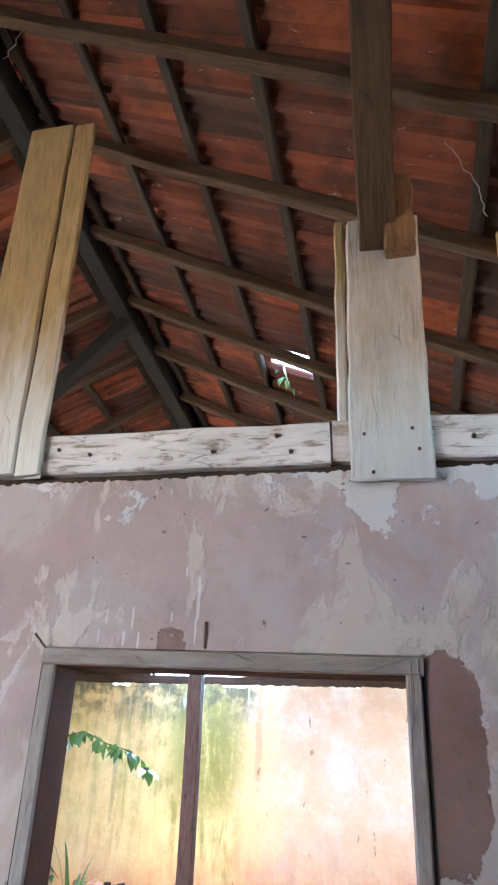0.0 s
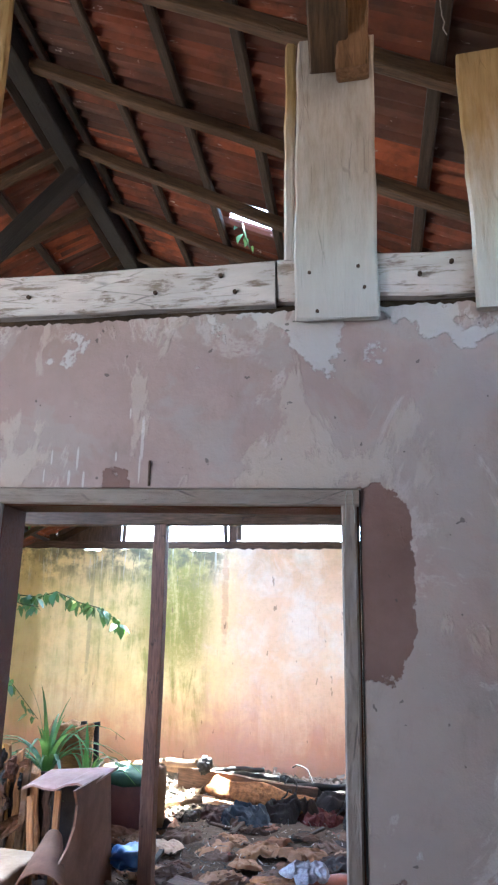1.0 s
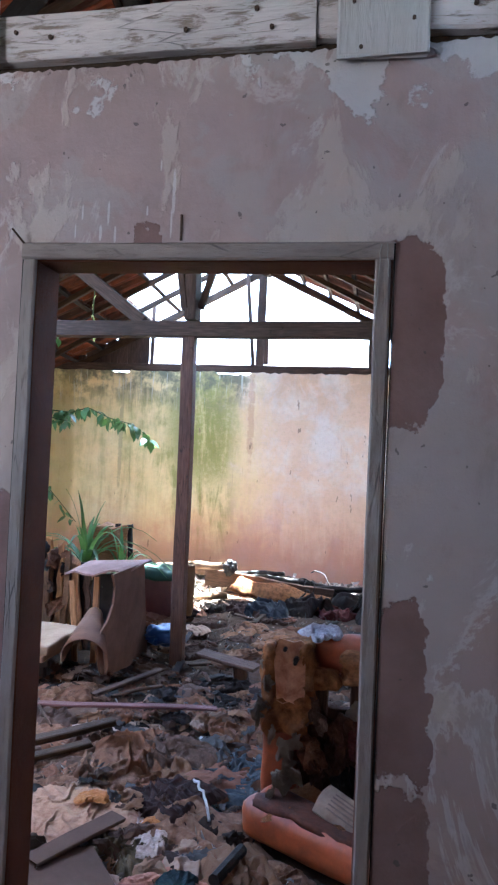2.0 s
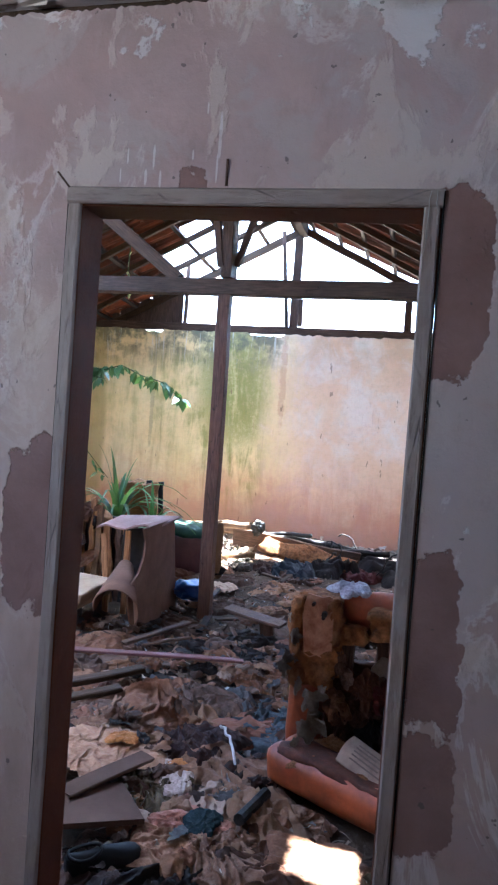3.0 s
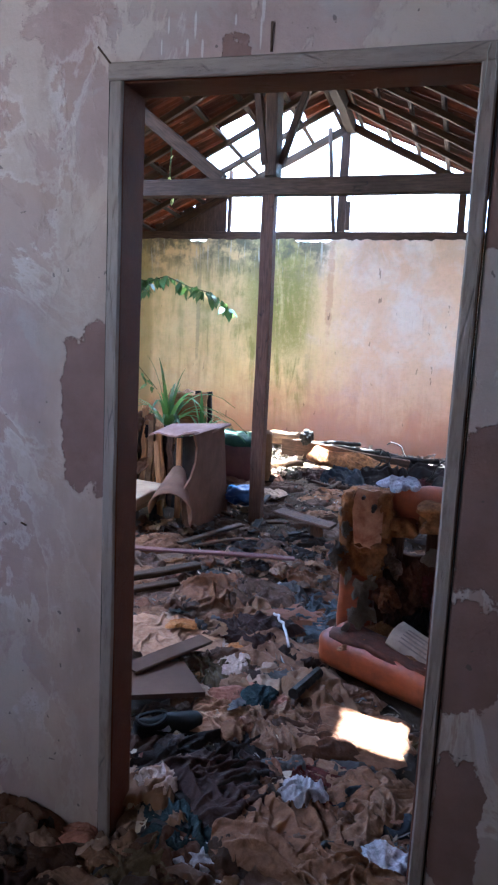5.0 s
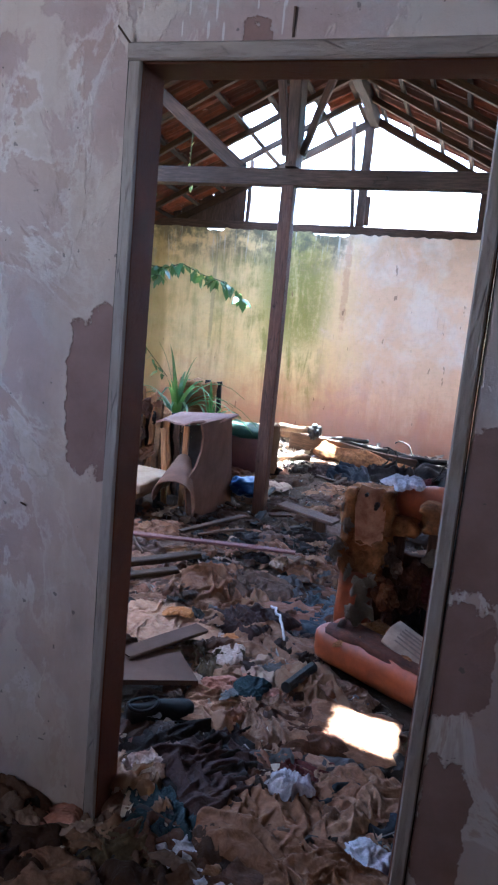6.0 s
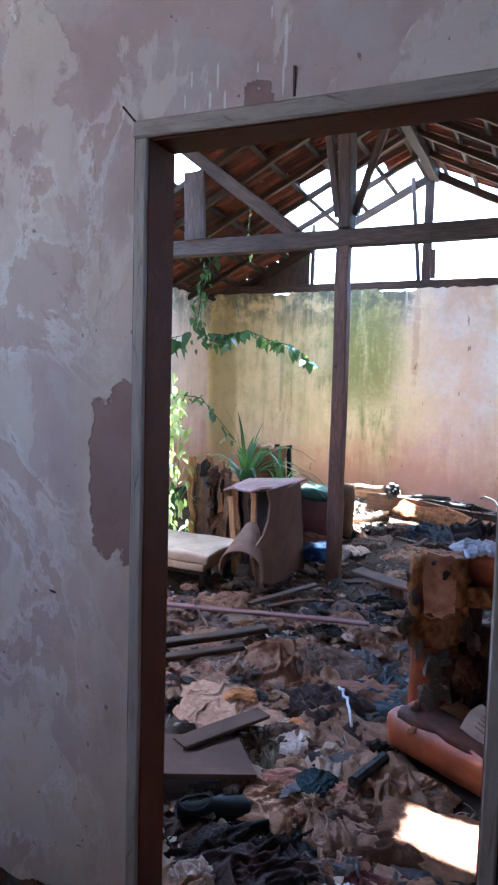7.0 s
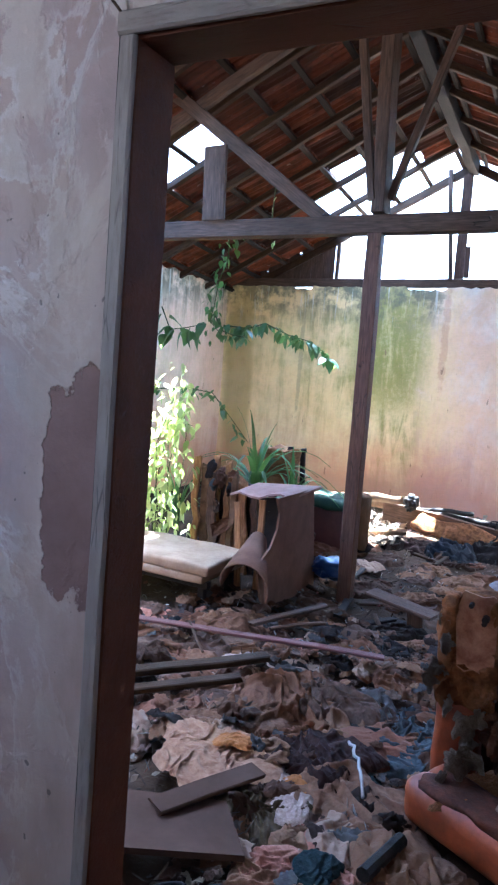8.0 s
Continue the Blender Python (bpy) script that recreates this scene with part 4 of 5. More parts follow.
# ---- the wrecked armchair ----
def rounded(x0, x1, y0, y1, z0, z1, bevel, seed, dent=0.008, cuts=3):
    bm = box_bm(x0, x1, y0, y1, z0, z1, bevel, 3)
    bmesh.ops.subdivide_edges(bm, edges=[e for e in bm.edges if e.calc_length() > 0.06], cuts=cuts, use_grid_fill=True)
    off = Vector((seed * 3.1, seed * 1.7, 0))
    for v in bm.verts:
        v.co += Vector((noise.noise(v.co * 9 + off), noise.noise(v.co * 9 - off), noise.noise(v.co * 9 + off * 2))) * dent
    return bm


def lump_bm(size, seed, rough=0.45, cuts=4):
    bm = bmesh.new()
    bmesh.ops.create_icosphere(bm, subdivisions=cuts, radius=1)
    off = Vector((seed * 2.3, seed * 4.1, seed))
    for v in bm.verts:
        d = v.co.normalized()
        k = 1 + rough * noise.noise(d * 1.6 + off) + rough * 0.6 * noise.noise(d * 4 + off) + rough * 0.3 * noise.noise(d * 9 + off)
        v.co = Vector((d.x * size[0], d.y * size[1], d.z * size[2])) * k
    return bm


rnd = random.Random(31)
chair = empty("armchair", 0.72, 2.9, -0.08, "wrecked orange vinyl armchair with torn foam and bare boards", "armchair")


def lump(name, x, y, z, size, seed, mat, parent, label="", rough=0.45):
    return part(name, lump_bm(size, seed, rough), mat, parent, label, Matrix.Translation((x, y, z)), True)


RAIL = axes((0.425, 2.92, 0.055), (1.10, 2.60, 0.035))
part("seat_rail", rounded(0, 0.745, -0.075, 0.075, -0.085, 0.085, 0.055, 3, 0.007), "vinyl", chair, "orange vinyl front roll", RAIL, True)
part("seat_deck", rounded(0.03, 0.70, 0.05, 0.33, -0.10, 0.03, 0.03, 4, 0.02, 5), "foam", chair, "torn seat bottom with foam", RAIL, True)
part("seat_side", rounded(0.0, 0.10, 0.05, 0.40, -0.10, 0.075, 0.04, 8, 0.012, 3), "vinyl", chair, "orange vinyl side roll", RAIL, True)
part("back_post", rounded(0.455, 0.62, 3.05, 3.17, -0.10, 0.47, 0.03, 5, 0.014, 4), "vinyl", chair, "", None, True)


def perished(x0, x1, y0, y1, z0, z1, seed, bite=0.03):
    """Foam with bites out of it."""
    bm = box_bm(x0, x1, y0, y1, z0, z1, 0.02, 2)
    bmesh.ops.subdivide_edges(bm, edges=[e for e in bm.edges if e.calc_length() > 0.04], cuts=7, use_grid_fill=True)
    off = Vector((seed * 1.3, seed * 2.9, seed * 0.7))
    for v in bm.verts:
        k = 1.2 * noise.noise(v.co * 13 + off) + 0.9 * noise.noise(v.co * 31 + off) + 0.6 * noise.noise(v.co * 70 + off)
        c = Vector(((x0 + x1) / 2, (y0 + y1) / 2, v.co.z))
        v.co += (v.co - c).normalized() * k * bite + Vector((0, 0, 0.4 * bite * noise.noise(v.co * 18 - off)))
    return bm


part("seat_cover", perished(0.05, 0.735, -0.062, 0.13, 0.045, 0.089, 14, 0.022), "vinyl_burnt", chair, "scorched torn vinyl cover", RAIL, True)
part("back_foam", perished(0.49, 0.67, 3.05, 3.17, 0.40, 0.765, 6, 0.028), "foam", chair, "perished yellow foam on the back", None, True)
part("foam_flap", perished(0.45, 0.505, 2.99, 3.13, 0.48, 0.755, 16, 0.024), "foam", chair, "torn foam edge", None, True)
part("foam_flap", perished(0.625, 0.675, 2.99, 3.12, 0.56, 0.775, 17, 0.022), "foam", chair, "torn foam edge", None, True)
part("foam_flap", perished(0.455, 0.64, 3.0, 3.12, 0.36, 0.54, 18, 0.034), "foam", chair, "torn foam edge", None, True)
bm = slab_bm([(0.004, 0.0), (0.03, -0.016), (0.06, -0.004), (0.095, -0.02), (0.128, 0.008), (0.132, 0.12), (0.138, 0.245), (0.115, 0.262), (0.085, 0.254), (0.05, 0.262), (0.018, 0.270), (-0.008, 0.19), (-0.002, 0.10)], 0, 0.012, "y")
back_board = part("back_board", bm, "hardboard", chair, "bare stained board with nail holes", Matrix.Translation((0.518, 2.985, 0.515)) @ pose(0, 0, 0, -3, -3, 4))
for x, z, r in ((0.552, 0.745, 0.009), (0.603, 0.705, 0.013), (0.600, 0.69, 0.009)):
    part("hole", tube_bm([(x, 2.965, z), (x, 2.995, z)], r, 7), "charred", back_board)
part("back_rail", rounded(0.66, 1.12, 3.06, 3.19, 0.62, 0.80, 0.06, 7, 0.018, 5), "vinyl", chair, "red vinyl top roll", None, True)
part("rail_foam", perished(0.80, 1.12, 3.0, 3.10, 0.60, 0.745, 9, 0.028), "foam", chair, "", None, True)
part("rail_foam", perished(0.665, 0.80, 3.02, 3.10, 0.565, 0.655, 19, 0.022), "foam", chair, "", None, True)
for x in (0.70, 0.86, 1.0):
    timber("back_slat", (x, 3.11, -0.05), (x + 0.01, 3.12, 0.64), 0.06, 0.02, "plank", chair, up=(0, -1, 0))
part("back_cloth", rounded(0.60, 1.1, 3.13, 3.17, 0.0, 0.46, 0.01, 12, 0.03, 5), "cloth_brown", chair, "torn brown backing cloth", None, True)


def rag(x, y, z, r, mat, rot, seed, flat=0.7, label=""):
    """A torn piece hanging on the armchair."""
    m = Matrix.Translation((x, y, z)) @ pose(0, 0, 0, *rot) @ Matrix.Diagonal((r, r * 1.25, r * flat, 1))
    ob = link("torn_piece", CRUMPLES[seed % len(CRUMPLES)], m, chair, None, label)
    ob.material_slots[0].link = "OBJECT"
    ob.material_slots[0].material = MAT[mat]
    return ob


for i, (x, y, z, r, mat) in enumerate(((0.60, 2.95, 0.20, 0.075, "fluff"), (0.565, 2.97, 0.26, 0.06, "fluff"), (0.67, 3.03, 0.30, 0.09, "cloth_tan"), (0.55, 2.90, 0.12, 0.06, "fluff"), (0.69, 3.05, 0.44, 0.08, "cloth_grey"),
                                       (0.86, 3.06, 0.50, 0.06, "fluff"), (0.80, 3.08, 0.34, 0.13, "cloth_brown"), (0.94, 3.08, 0.40, 0.12, "cloth_maroon"), (0.62, 3.02, 0.40, 0.06, "foam"),
                                       (0.74, 3.05, 0.20, 0.12, "cloth_brown"), (0.90, 3.04, 0.20, 0.12, "cloth_dark"), (0.50, 3.0, 0.42, 0.05, "foam"))):
    for k in range(4):
        rag(x + rnd.uniform(-0.5, 0.5) * r, y + rnd.uniform(-0.3, 0.1) * r, z + rnd.uniform(-0.6, 0.6) * r, r * rnd.uniform(0.35, 0.65), mat, (rnd.uniform(50, 110), rnd.uniform(-40, 40), rnd.uniform(0, 360)), i * 5 + k, 1.5)
for i, (x, y, z, r, mat) in enumerate(((0.60, 2.88, 0.09, 0.10, "foam"), (0.72, 2.90, 0.075, 0.13, "cloth_brown"), (0.86, 2.84, 0.065, 0.13, "foam"), (0.66, 2.98, 0.10, 0.10, "foam"), (0.98, 2.80, 0.06, 0.12, "cloth_brown"), (0.80, 2.98, 0.09, 0.12, "cloth_dark"))):
    for k in range(3):
        rag(x + rnd.uniform(-0.5, 0.5) * r, y + rnd.uniform(-0.3, 0.5) * r, z + rnd.uniform(-0.1, 0.15) * r, r * rnd.uniform(0.4, 0.75), mat, (rnd.uniform(-35, 20), rnd.uniform(-20, 20), rnd.uniform(0, 360)), i * 3 + k, 1.5)
for i, (x, y, z, r) in enumerate(((0.455, 2.99, 0.50, 0.035), (0.45, 3.0, 0.43, 0.04), (0.47, 2.99, 0.58, 0.03), (0.50, 2.97, 0.37, 0.035), (0.56, 2.96, 0.33, 0.04), (0.62, 2.96, 0.36, 0.03), (0.46, 3.0, 0.66, 0.022))):
    for k in range(3):
        rag(x + rnd.uniform(-0.5, 0.5) * r, y, z + rnd.uniform(-0.6, 0.6) * r, r * rnd.uniform(0.5, 0.9), "fluff", (rnd.uniform(50, 110), rnd.uniform(-60, 60), rnd.uniform(0, 360)), i * 5 + k, 1.8, "pale tuft of stuffing")
cloth(0.70, 3.13, 0.085, "lilac", random.Random(3), flat=1.0, z=0.80)
# a booklet on the seat
booklet = empty("booklet", 0.80, 2.72, 0.17, "dirty curled booklet with faded print on the armchair", "booklet")
BP = Matrix.Translation((0.715, 2.80, 0.155)) @ pose(0, 0, 0, 36, 14, -28)
rings = []
for i in range(9):
    u = i / 8
    zc = 0.028 * math.sin(math.pi * u)
    rings.append([(0.0, u * 0.13, zc), (0.24, u * 0.13, zc), (0.24, u * 0.13, zc - 0.014), (0.0, u * 0.13, zc - 0.014)])
pages = part("page_block", sweep(rings), "page", booklet, "", BP, False)
for i in range(5):
    y = 0.03 + 0.017 * i
    part("print_bar", box_bm(0.05, 0.05 + (0.15, 0.13, 0.16, 0.10, 0.14)[i], y, y + 0.006, 0.0, 0.0015), "ink", pages, "", BP @ Matrix.Translation((0, 0, 0.0282 * math.sin(math.pi * (y + 0.003) / 0.13))))


# ---- boards and laths on the floor ----
def loose(name, a, b, w, h, mat, label, category, **kw):
    return tagged(timber(name, a, b, w, h, mat, **kw), label, category)


tagged(part("chipboard_panel", slab_bm([(0.065, 2.32), (-0.114, 2.525), (-0.72, 2.27), (-0.50, 2.03)], 0.008, 0.029, "z"), "board_flat"), "dusty brown chipboard panel lying on the clothes", "panel")
loose("short_plank", (-0.085, 2.70, 0.062), (-0.29, 2.34, 0.042), 0.095, 0.016, "board_flat", "short dusty plank lying on the chipboard panel", "plank", ragged=0.02)
loose("red_lath", (-1.38, 3.68, 0.06), (0.005, 4.05, 0.05), 0.055, 0.016, "plank_pink", "faded red lath lying across the rubbish", "lath")
loose("grey_stick", (-0.83, 4.14, 0.01), (-0.58, 4.72, 0.03), 0.055, 0.022, "truss", "grey broken stick lying on the rubbish", "stick", ragged=0.02)
loose("thin_stick", (-0.73, 4.19, -0.005), (-0.48, 4.455, 0.01), 0.025, 0.02, "plank", "thin brown stick lying on the rubbish", "stick")
loose("old_plank", (-1.26, 2.80, 0.03), (-0.52, 3.695, 0.04), 0.075, 0.035, "rafter", "old brown plank lying on the rubbish", "plank", ragged=0.01)
loose("old_plank", (-1.13, 2.73, 0.01), (-0.545, 3.45, 0.012), 0.06, 0.03, "rafter", "old brown plank lying on the rubbish", "plank", ragged=0.01)
loose("black_stick", (0.455, 2.67, 0.02), (0.40, 2.43, 0.035), 0.045, 0.045, "charred", "short black stick lying among clothes", "stick", chamfer=0.015)
loose("pale_stick", (-1.06, 3.80, 0.075), (-0.865, 3.625, 0.0), 0.014, 0.014, "truss", "thin pale stick leaning on the rubbish", "stick")
stool = empty("broken_stool", -0.15, 4.95, -0.05, "small broken brown plank stool tipped in the rubbish", "stool")
timber("seat", (-0.36, 4.98, 0.11), (0.10, 4.88, 0.06), 0.16, 0.022, "plank", stool)
timber("leg", (-0.02, 4.92, -0.10), (-0.04, 4.94, 0.06), 0.10, 0.06, "plank", stool)
for i in range(16):
    x, y, a = rnd.uniform(-1.4, 0.4), rnd.uniform(4.4, 7.2), rnd.uniform(0, 3.14)
    l = rnd.uniform(0.18, 0.5)
    g0, g1 = ground_height(x, y), ground_height(x + l * math.cos(a), y + l * math.sin(a))
    tagged(timber("scrap_stick", (x, y, g0 + 0.03), (x + l * math.cos(a), y + l * math.sin(a), g1 + 0.05), rnd.uniform(0.02, 0.06), 0.02, rnd.choice(["plank", "charred", "rafter", "truss"]), ragged=0.01),
           "broken piece of wood lying in the rubbish", "stick", "scraps of wood")

# ---- the gutted cabinet ----
cab = empty("gutted_cabinet", -1.1, 5.0, -0.05, "gutted brown cardboard cabinet with a curling side sheet", "cabinet")
curve = [(4.60, 0.70), (4.66, 0.60), (4.64, 0.48), (4.55, 0.38), (4.42, 0.32), (4.38, 0.24), (4.46, 0.05), (4.62, -0.08)]
part("side_panel", slab_bm([(5.42, -0.10), (5.25, 0.70)] + curve, -0.945, -0.93, "x"), "card", cab, "brown board side with a torn curved edge")
top_sheet = part("top_sheet", sweep([[(-1.48 + 0.09 * i, 4.96 - 0.02 * i, 0.615 + 0.012 * i + 0.02 * math.sin(i * 1.7)), (-1.44 + 0.09 * i, 5.34, 0.665 + 0.008 * i), (-1.44 + 0.09 * i, 5.34, 0.65 + 0.008 * i),
                          (-1.48 + 0.09 * i, 4.96 - 0.02 * i, 0.60 + 0.012 * i + 0.02 * math.sin(i * 1.7))] for i in range(7)]), "card_pale", cab, "faded pink top sheet")
part("back_panel", slab_bm([(-1.42, -0.08), (-0.96, -0.08), (-0.96, 0.62), (-1.40, 0.55)], 5.32, 5.335), "charred", cab)
for i, x in enumerate((0, 0.02, 0.035)):
    part("print_bar", box_bm(-1.16 + x, -1.15 + x, 5.05, 5.10, 0.655, 0.66), "ink", top_sheet)
# the sheet that curls away from the foot of the panel
rings = []
for i in range(15):
    a = -0.5 + 3.9 * i / 14
    r0, r1 = 0.17 - 0.004 * i, 0.06
    near = Vector((-1.0 + r0 * 1.2 * math.cos(a), 4.28, 0.18 + r0 * math.sin(a) * 0.98))
    far = Vector((-1.12 + r1 * math.cos(a), 4.75, 0.36 + r1 * math.sin(a)))
    n = Vector((math.cos(a), 0, math.sin(a))) * 0.006
    rings.append([near - n, far - n, far + n, near + n])
part("curled_sheet", sweep(rings), "card", cab, "curled brown sheet", None, True)
for a, b, w in (((-1.34, 4.92, -0.05), (-1.42, 4.98, 0.56), 0.05), ((-1.20, 4.94, -0.05), (-1.22, 5.0, 0.60), 0.05), ((-1.08, 5.0, -0.05), (-1.06, 5.04, 0.62), 0.04)):
    timber("stave", a, b, w, 0.02, "splinter", cab, up=(0, -1, 0))

# ---- the padded bench ----
bench = empty("padded_bench", -1.65, 4.6, -0.05, "beige padded bench top sagging on a low frame", "bench")
part("cushion", rounded(-2.3, -1.26, 4.33, 4.93, 0.155, 0.235, 0.022, 21, 0.012, 6), "mattress", bench, "", None, True)
part("under_cushion", rounded(-2.3, -1.30, 4.33, 4.94, 0.105, 0.16, 0.015, 22, 0.008, 6), "mattress", bench, "", None, True)
timber("frame_rail", (-2.3, 4.42, 0.08), (-1.30, 4.42, 0.085), 0.05, 0.05, "charred", bench)
for x, y in ((-1.36, 4.44), (-2.2, 4.44), (-1.36, 4.82), (-2.2, 4.82)):
    timber("leg", (x, y, -0.12), (x, y, 0.065), 0.05, 0.05, "charred", bench, up=(0, 1, 0))

# ---- split trunk and slats behind the bench ----
trunk = empty("split_trunk", -1.7, 5.3, -0.05, "split orange tree trunk standing as rough staves", "tree stump")
for i in range(9):
    x = -1.93 + 0.058 * i
    z1 = (0.80, 0.74, 0.83, 0.70, 0.79, 0.66, 0.73, 0.62, 0.58)[i]
    pts = [Vector((x + rnd.uniform(-0.01, 0.01) + 0.03 * math.sin(3 * u + i), 5.25 + 0.05 * (i % 3) + rnd.uniform(-0.012, 0.012), -0.08 + (z1 + 0.08) * u)) for u in (0, 0.2, 0.4, 0.6, 0.8, 1.0)]
    timber("stave", pts[0], pts[-1] + Vector((0.03 * (i % 3 - 1), 0, 0)), 0.058 + 0.026 * (i % 2), 0.03, ("splinter", "bark", "splinter", "plank", "splinter")[i % 5], trunk, up=(0, -1, 0), ragged=0.04, wob=0.012, seg=9)
# dark slab behind the staves, in place of the hollow's shade
part("hollow", rounded(-1.91, -1.45, 5.37, 5.42, -0.08, 0.64, 0.02, 71, 0.03, 4), "charred", trunk, "dark slab standing for the shade inside the hollow", None, True)
for i, (x, z, r, mat) in enumerate(((-1.80, 0.74, 0.08, "cloth_dark"), (-1.70, 0.68, 0.09, "cloth_brown"), (-1.76, 0.62, 0.06, "cloth_denim"), (-1.62, 0.60, 0.08, "cloth_dark"), (-1.72, 0.45, 0.09, "cloth_plum"), (-1.60, 0.72, 0.05, "cloth_tan"), (-1.66, 0.30, 0.10, "cloth_tan"))):
    ob = link("torn_lining", CRUMPLES[i], Matrix.Translation((x, 5.21, z)) @ pose(0, 0, 0, 70, 20 * i, 30 * i) @ Matrix.Diagonal((r * 0.55, r * 0.9, r * 0.9, 1)), trunk, None, "torn dark lining")
    ob.material_slots[0].link = "OBJECT"
    ob.material_slots[0].material = MAT[mat]
wreck = empty("broken_chair", -1.62, 6.3, 0.0, "broken wooden chair back with torn orange padding", "chair")
part("backrest", rounded(-1.90, -1.50, 6.25, 6.36, 0.28, 0.86, 0.03, 33, 0.06, 6), "splinter", wreck, "torn padded back", None, True)
timber("post", (-1.50, 6.31, -0.05), (-1.60, 6.31, 0.88), 0.05, 0.04, "charred", wreck)
timber("post", (-1.42, 6.33, -0.05), (-1.48, 6.33, 0.87), 0.045, 0.04, "charred", wreck)
timber("rail", (-1.62, 6.30, 0.84), (-1.45, 6.33, 0.86), 0.04, 0.04, "charred", wreck)
timber("seat_rail", (-1.86, 6.2, 0.42), (-1.40, 6.2, 0.46), 0.05, 0.05, "plank", wreck)

# ---- along the end wall ----
tub = empty("red_crate", -1.15, 6.5, 0.0, "dull red plastic crate with a green sheet over it", "crate")
part("body", rounded(-1.42, -0.95, 6.4, 6.75, -0.02, 0.36, 0.03, 41, 0.012, 3), "red", tub, "", None, True)
part("cover", rounded(-1.46, -0.98, 6.37, 6.78, 0.34, 0.45, 0.04, 42, 0.03, 5), "green", tub, "green sheet", None, True)
blueob = lump("plastic_bag", -0.80, 5.42, 0.09, (0.15, 0.12, 0.085), 77, "blue", None, rough=0.35)
tagged(blueob, "blue plastic bag lying in the rubbish", "plastic bag")
for i, (a, b, r, mat, say) in enumerate((((-1.95, 7.75, 0.20), (-0.78, 7.55, 0.34), 0.045, "log", "pale log resting on the heap by the wall"),
                                         ((-1.65, 8.2, 0.13), (-0.75, 8.0, 0.22), 0.06, "log", "pale log resting on the heap by the wall"),
                                         ((-1.0, 7.95, 0.16), (-0.14, 7.88, 0.26), 0.025, "charred", "black iron bar lying across the heap"),
                                         ((-0.7, 8.0, 0.2), (0.55, 7.75, 0.12), 0.03, "charred", "black charred branch lying on the heap"),
                                         ((-0.4, 7.6, 0.12), (0.75, 7.7, 0.16), 0.03, "charred", "black charred branch lying on the heap"),
                                         ((-1.3, 6.9, 0.0), (-0.65, 7.15, 0.10), 0.035, "bark", "brown branch lying in the rubbish"))):
    pts = arc(a, b, 0.02, 7, i, 0.012)
    ob = part("log" if r > 0.04 else "branch", tube_bm(pts, [r * (0.9 + 0.2 * ((k * 7 + i) % 3) / 2) for k in range(8)], 9), mat, None, "", None, True)
    tagged(ob, say, "log" if r > 0.04 else "branch")
stump = part("tree_stump", tube_bm([(-0.98, 6.6, -0.08), (-0.985, 6.6, 0.12), (-0.975, 6.61, 0.32), (-0.985, 6.6, 0.47), (-0.98, 6.6, 0.50)], [0.12, 0.105, 0.10, 0.105, 0.085], 12), "bark", None, "", None, True)
tagged(stump, "rough brown tree stump standing in the rubbish", "stump")
knob = lump("burnt_stump", -0.72, 7.52, 0.33, (0.07, 0.06, 0.08), 5, "charred", None)
tagged(knob, "burnt stump end sitting on the log heap", "stump")
loose("rough_timber", (-1.05, 7.70, 0.17), (0.42, 7.52, 0.06), 0.06, 0.24, "plank", "rough brown timber lying on the heap", "timber", wob=0.012, ragged=0.03)
foam = part("foam_mattress", rounded(-0.55, 0.55, -0.10, 0.10, -0.04, 0.04, 0.025, 55, 0.05, 9), "foam", None, "", Matrix.Translation((-0.12, 7.42, 0.10)) @ pose(0, 0, 0, 50, 6, -8), True)
tagged(foam, "perished yellow foam mattress slumped on the heap", "mattress")
rnd = random.Random(77)
for x, y, r, c in ((0.15, 7.3, 0.3, "dark"), (0.75, 7.6, 0.34, "dark"), (0.5, 7.2, 0.2, "maroon"), (-0.2, 7.0, 0.26, "navy"), (1.05, 7.3, 0.35, "dark"), (0.3, 7.75, 0.3, "dark"), (-0.5, 7.15, 0.22, "plum")):
    cloth(x, y, r, c, rnd, 0.04, 1.5)
for i in range(12):
    x, y = rnd.uniform(0.0, 1.2), rnd.uniform(7.0, 7.9)
    pts = arc((x, y, 0.05), (x + rnd.uniform(-0.4, 0.4), y + rnd.uniform(-0.2, 0.2), 0.15 + rnd.uniform(0, 0.12)), rnd.uniform(0.02, 0.15), 7, i, 0.02)
    tagged(part("wire", tube_bm(pts, 0.008, 5), "charred", None, "", None, True), "loose black wire looping out of the heap", "wire", "loose wires")

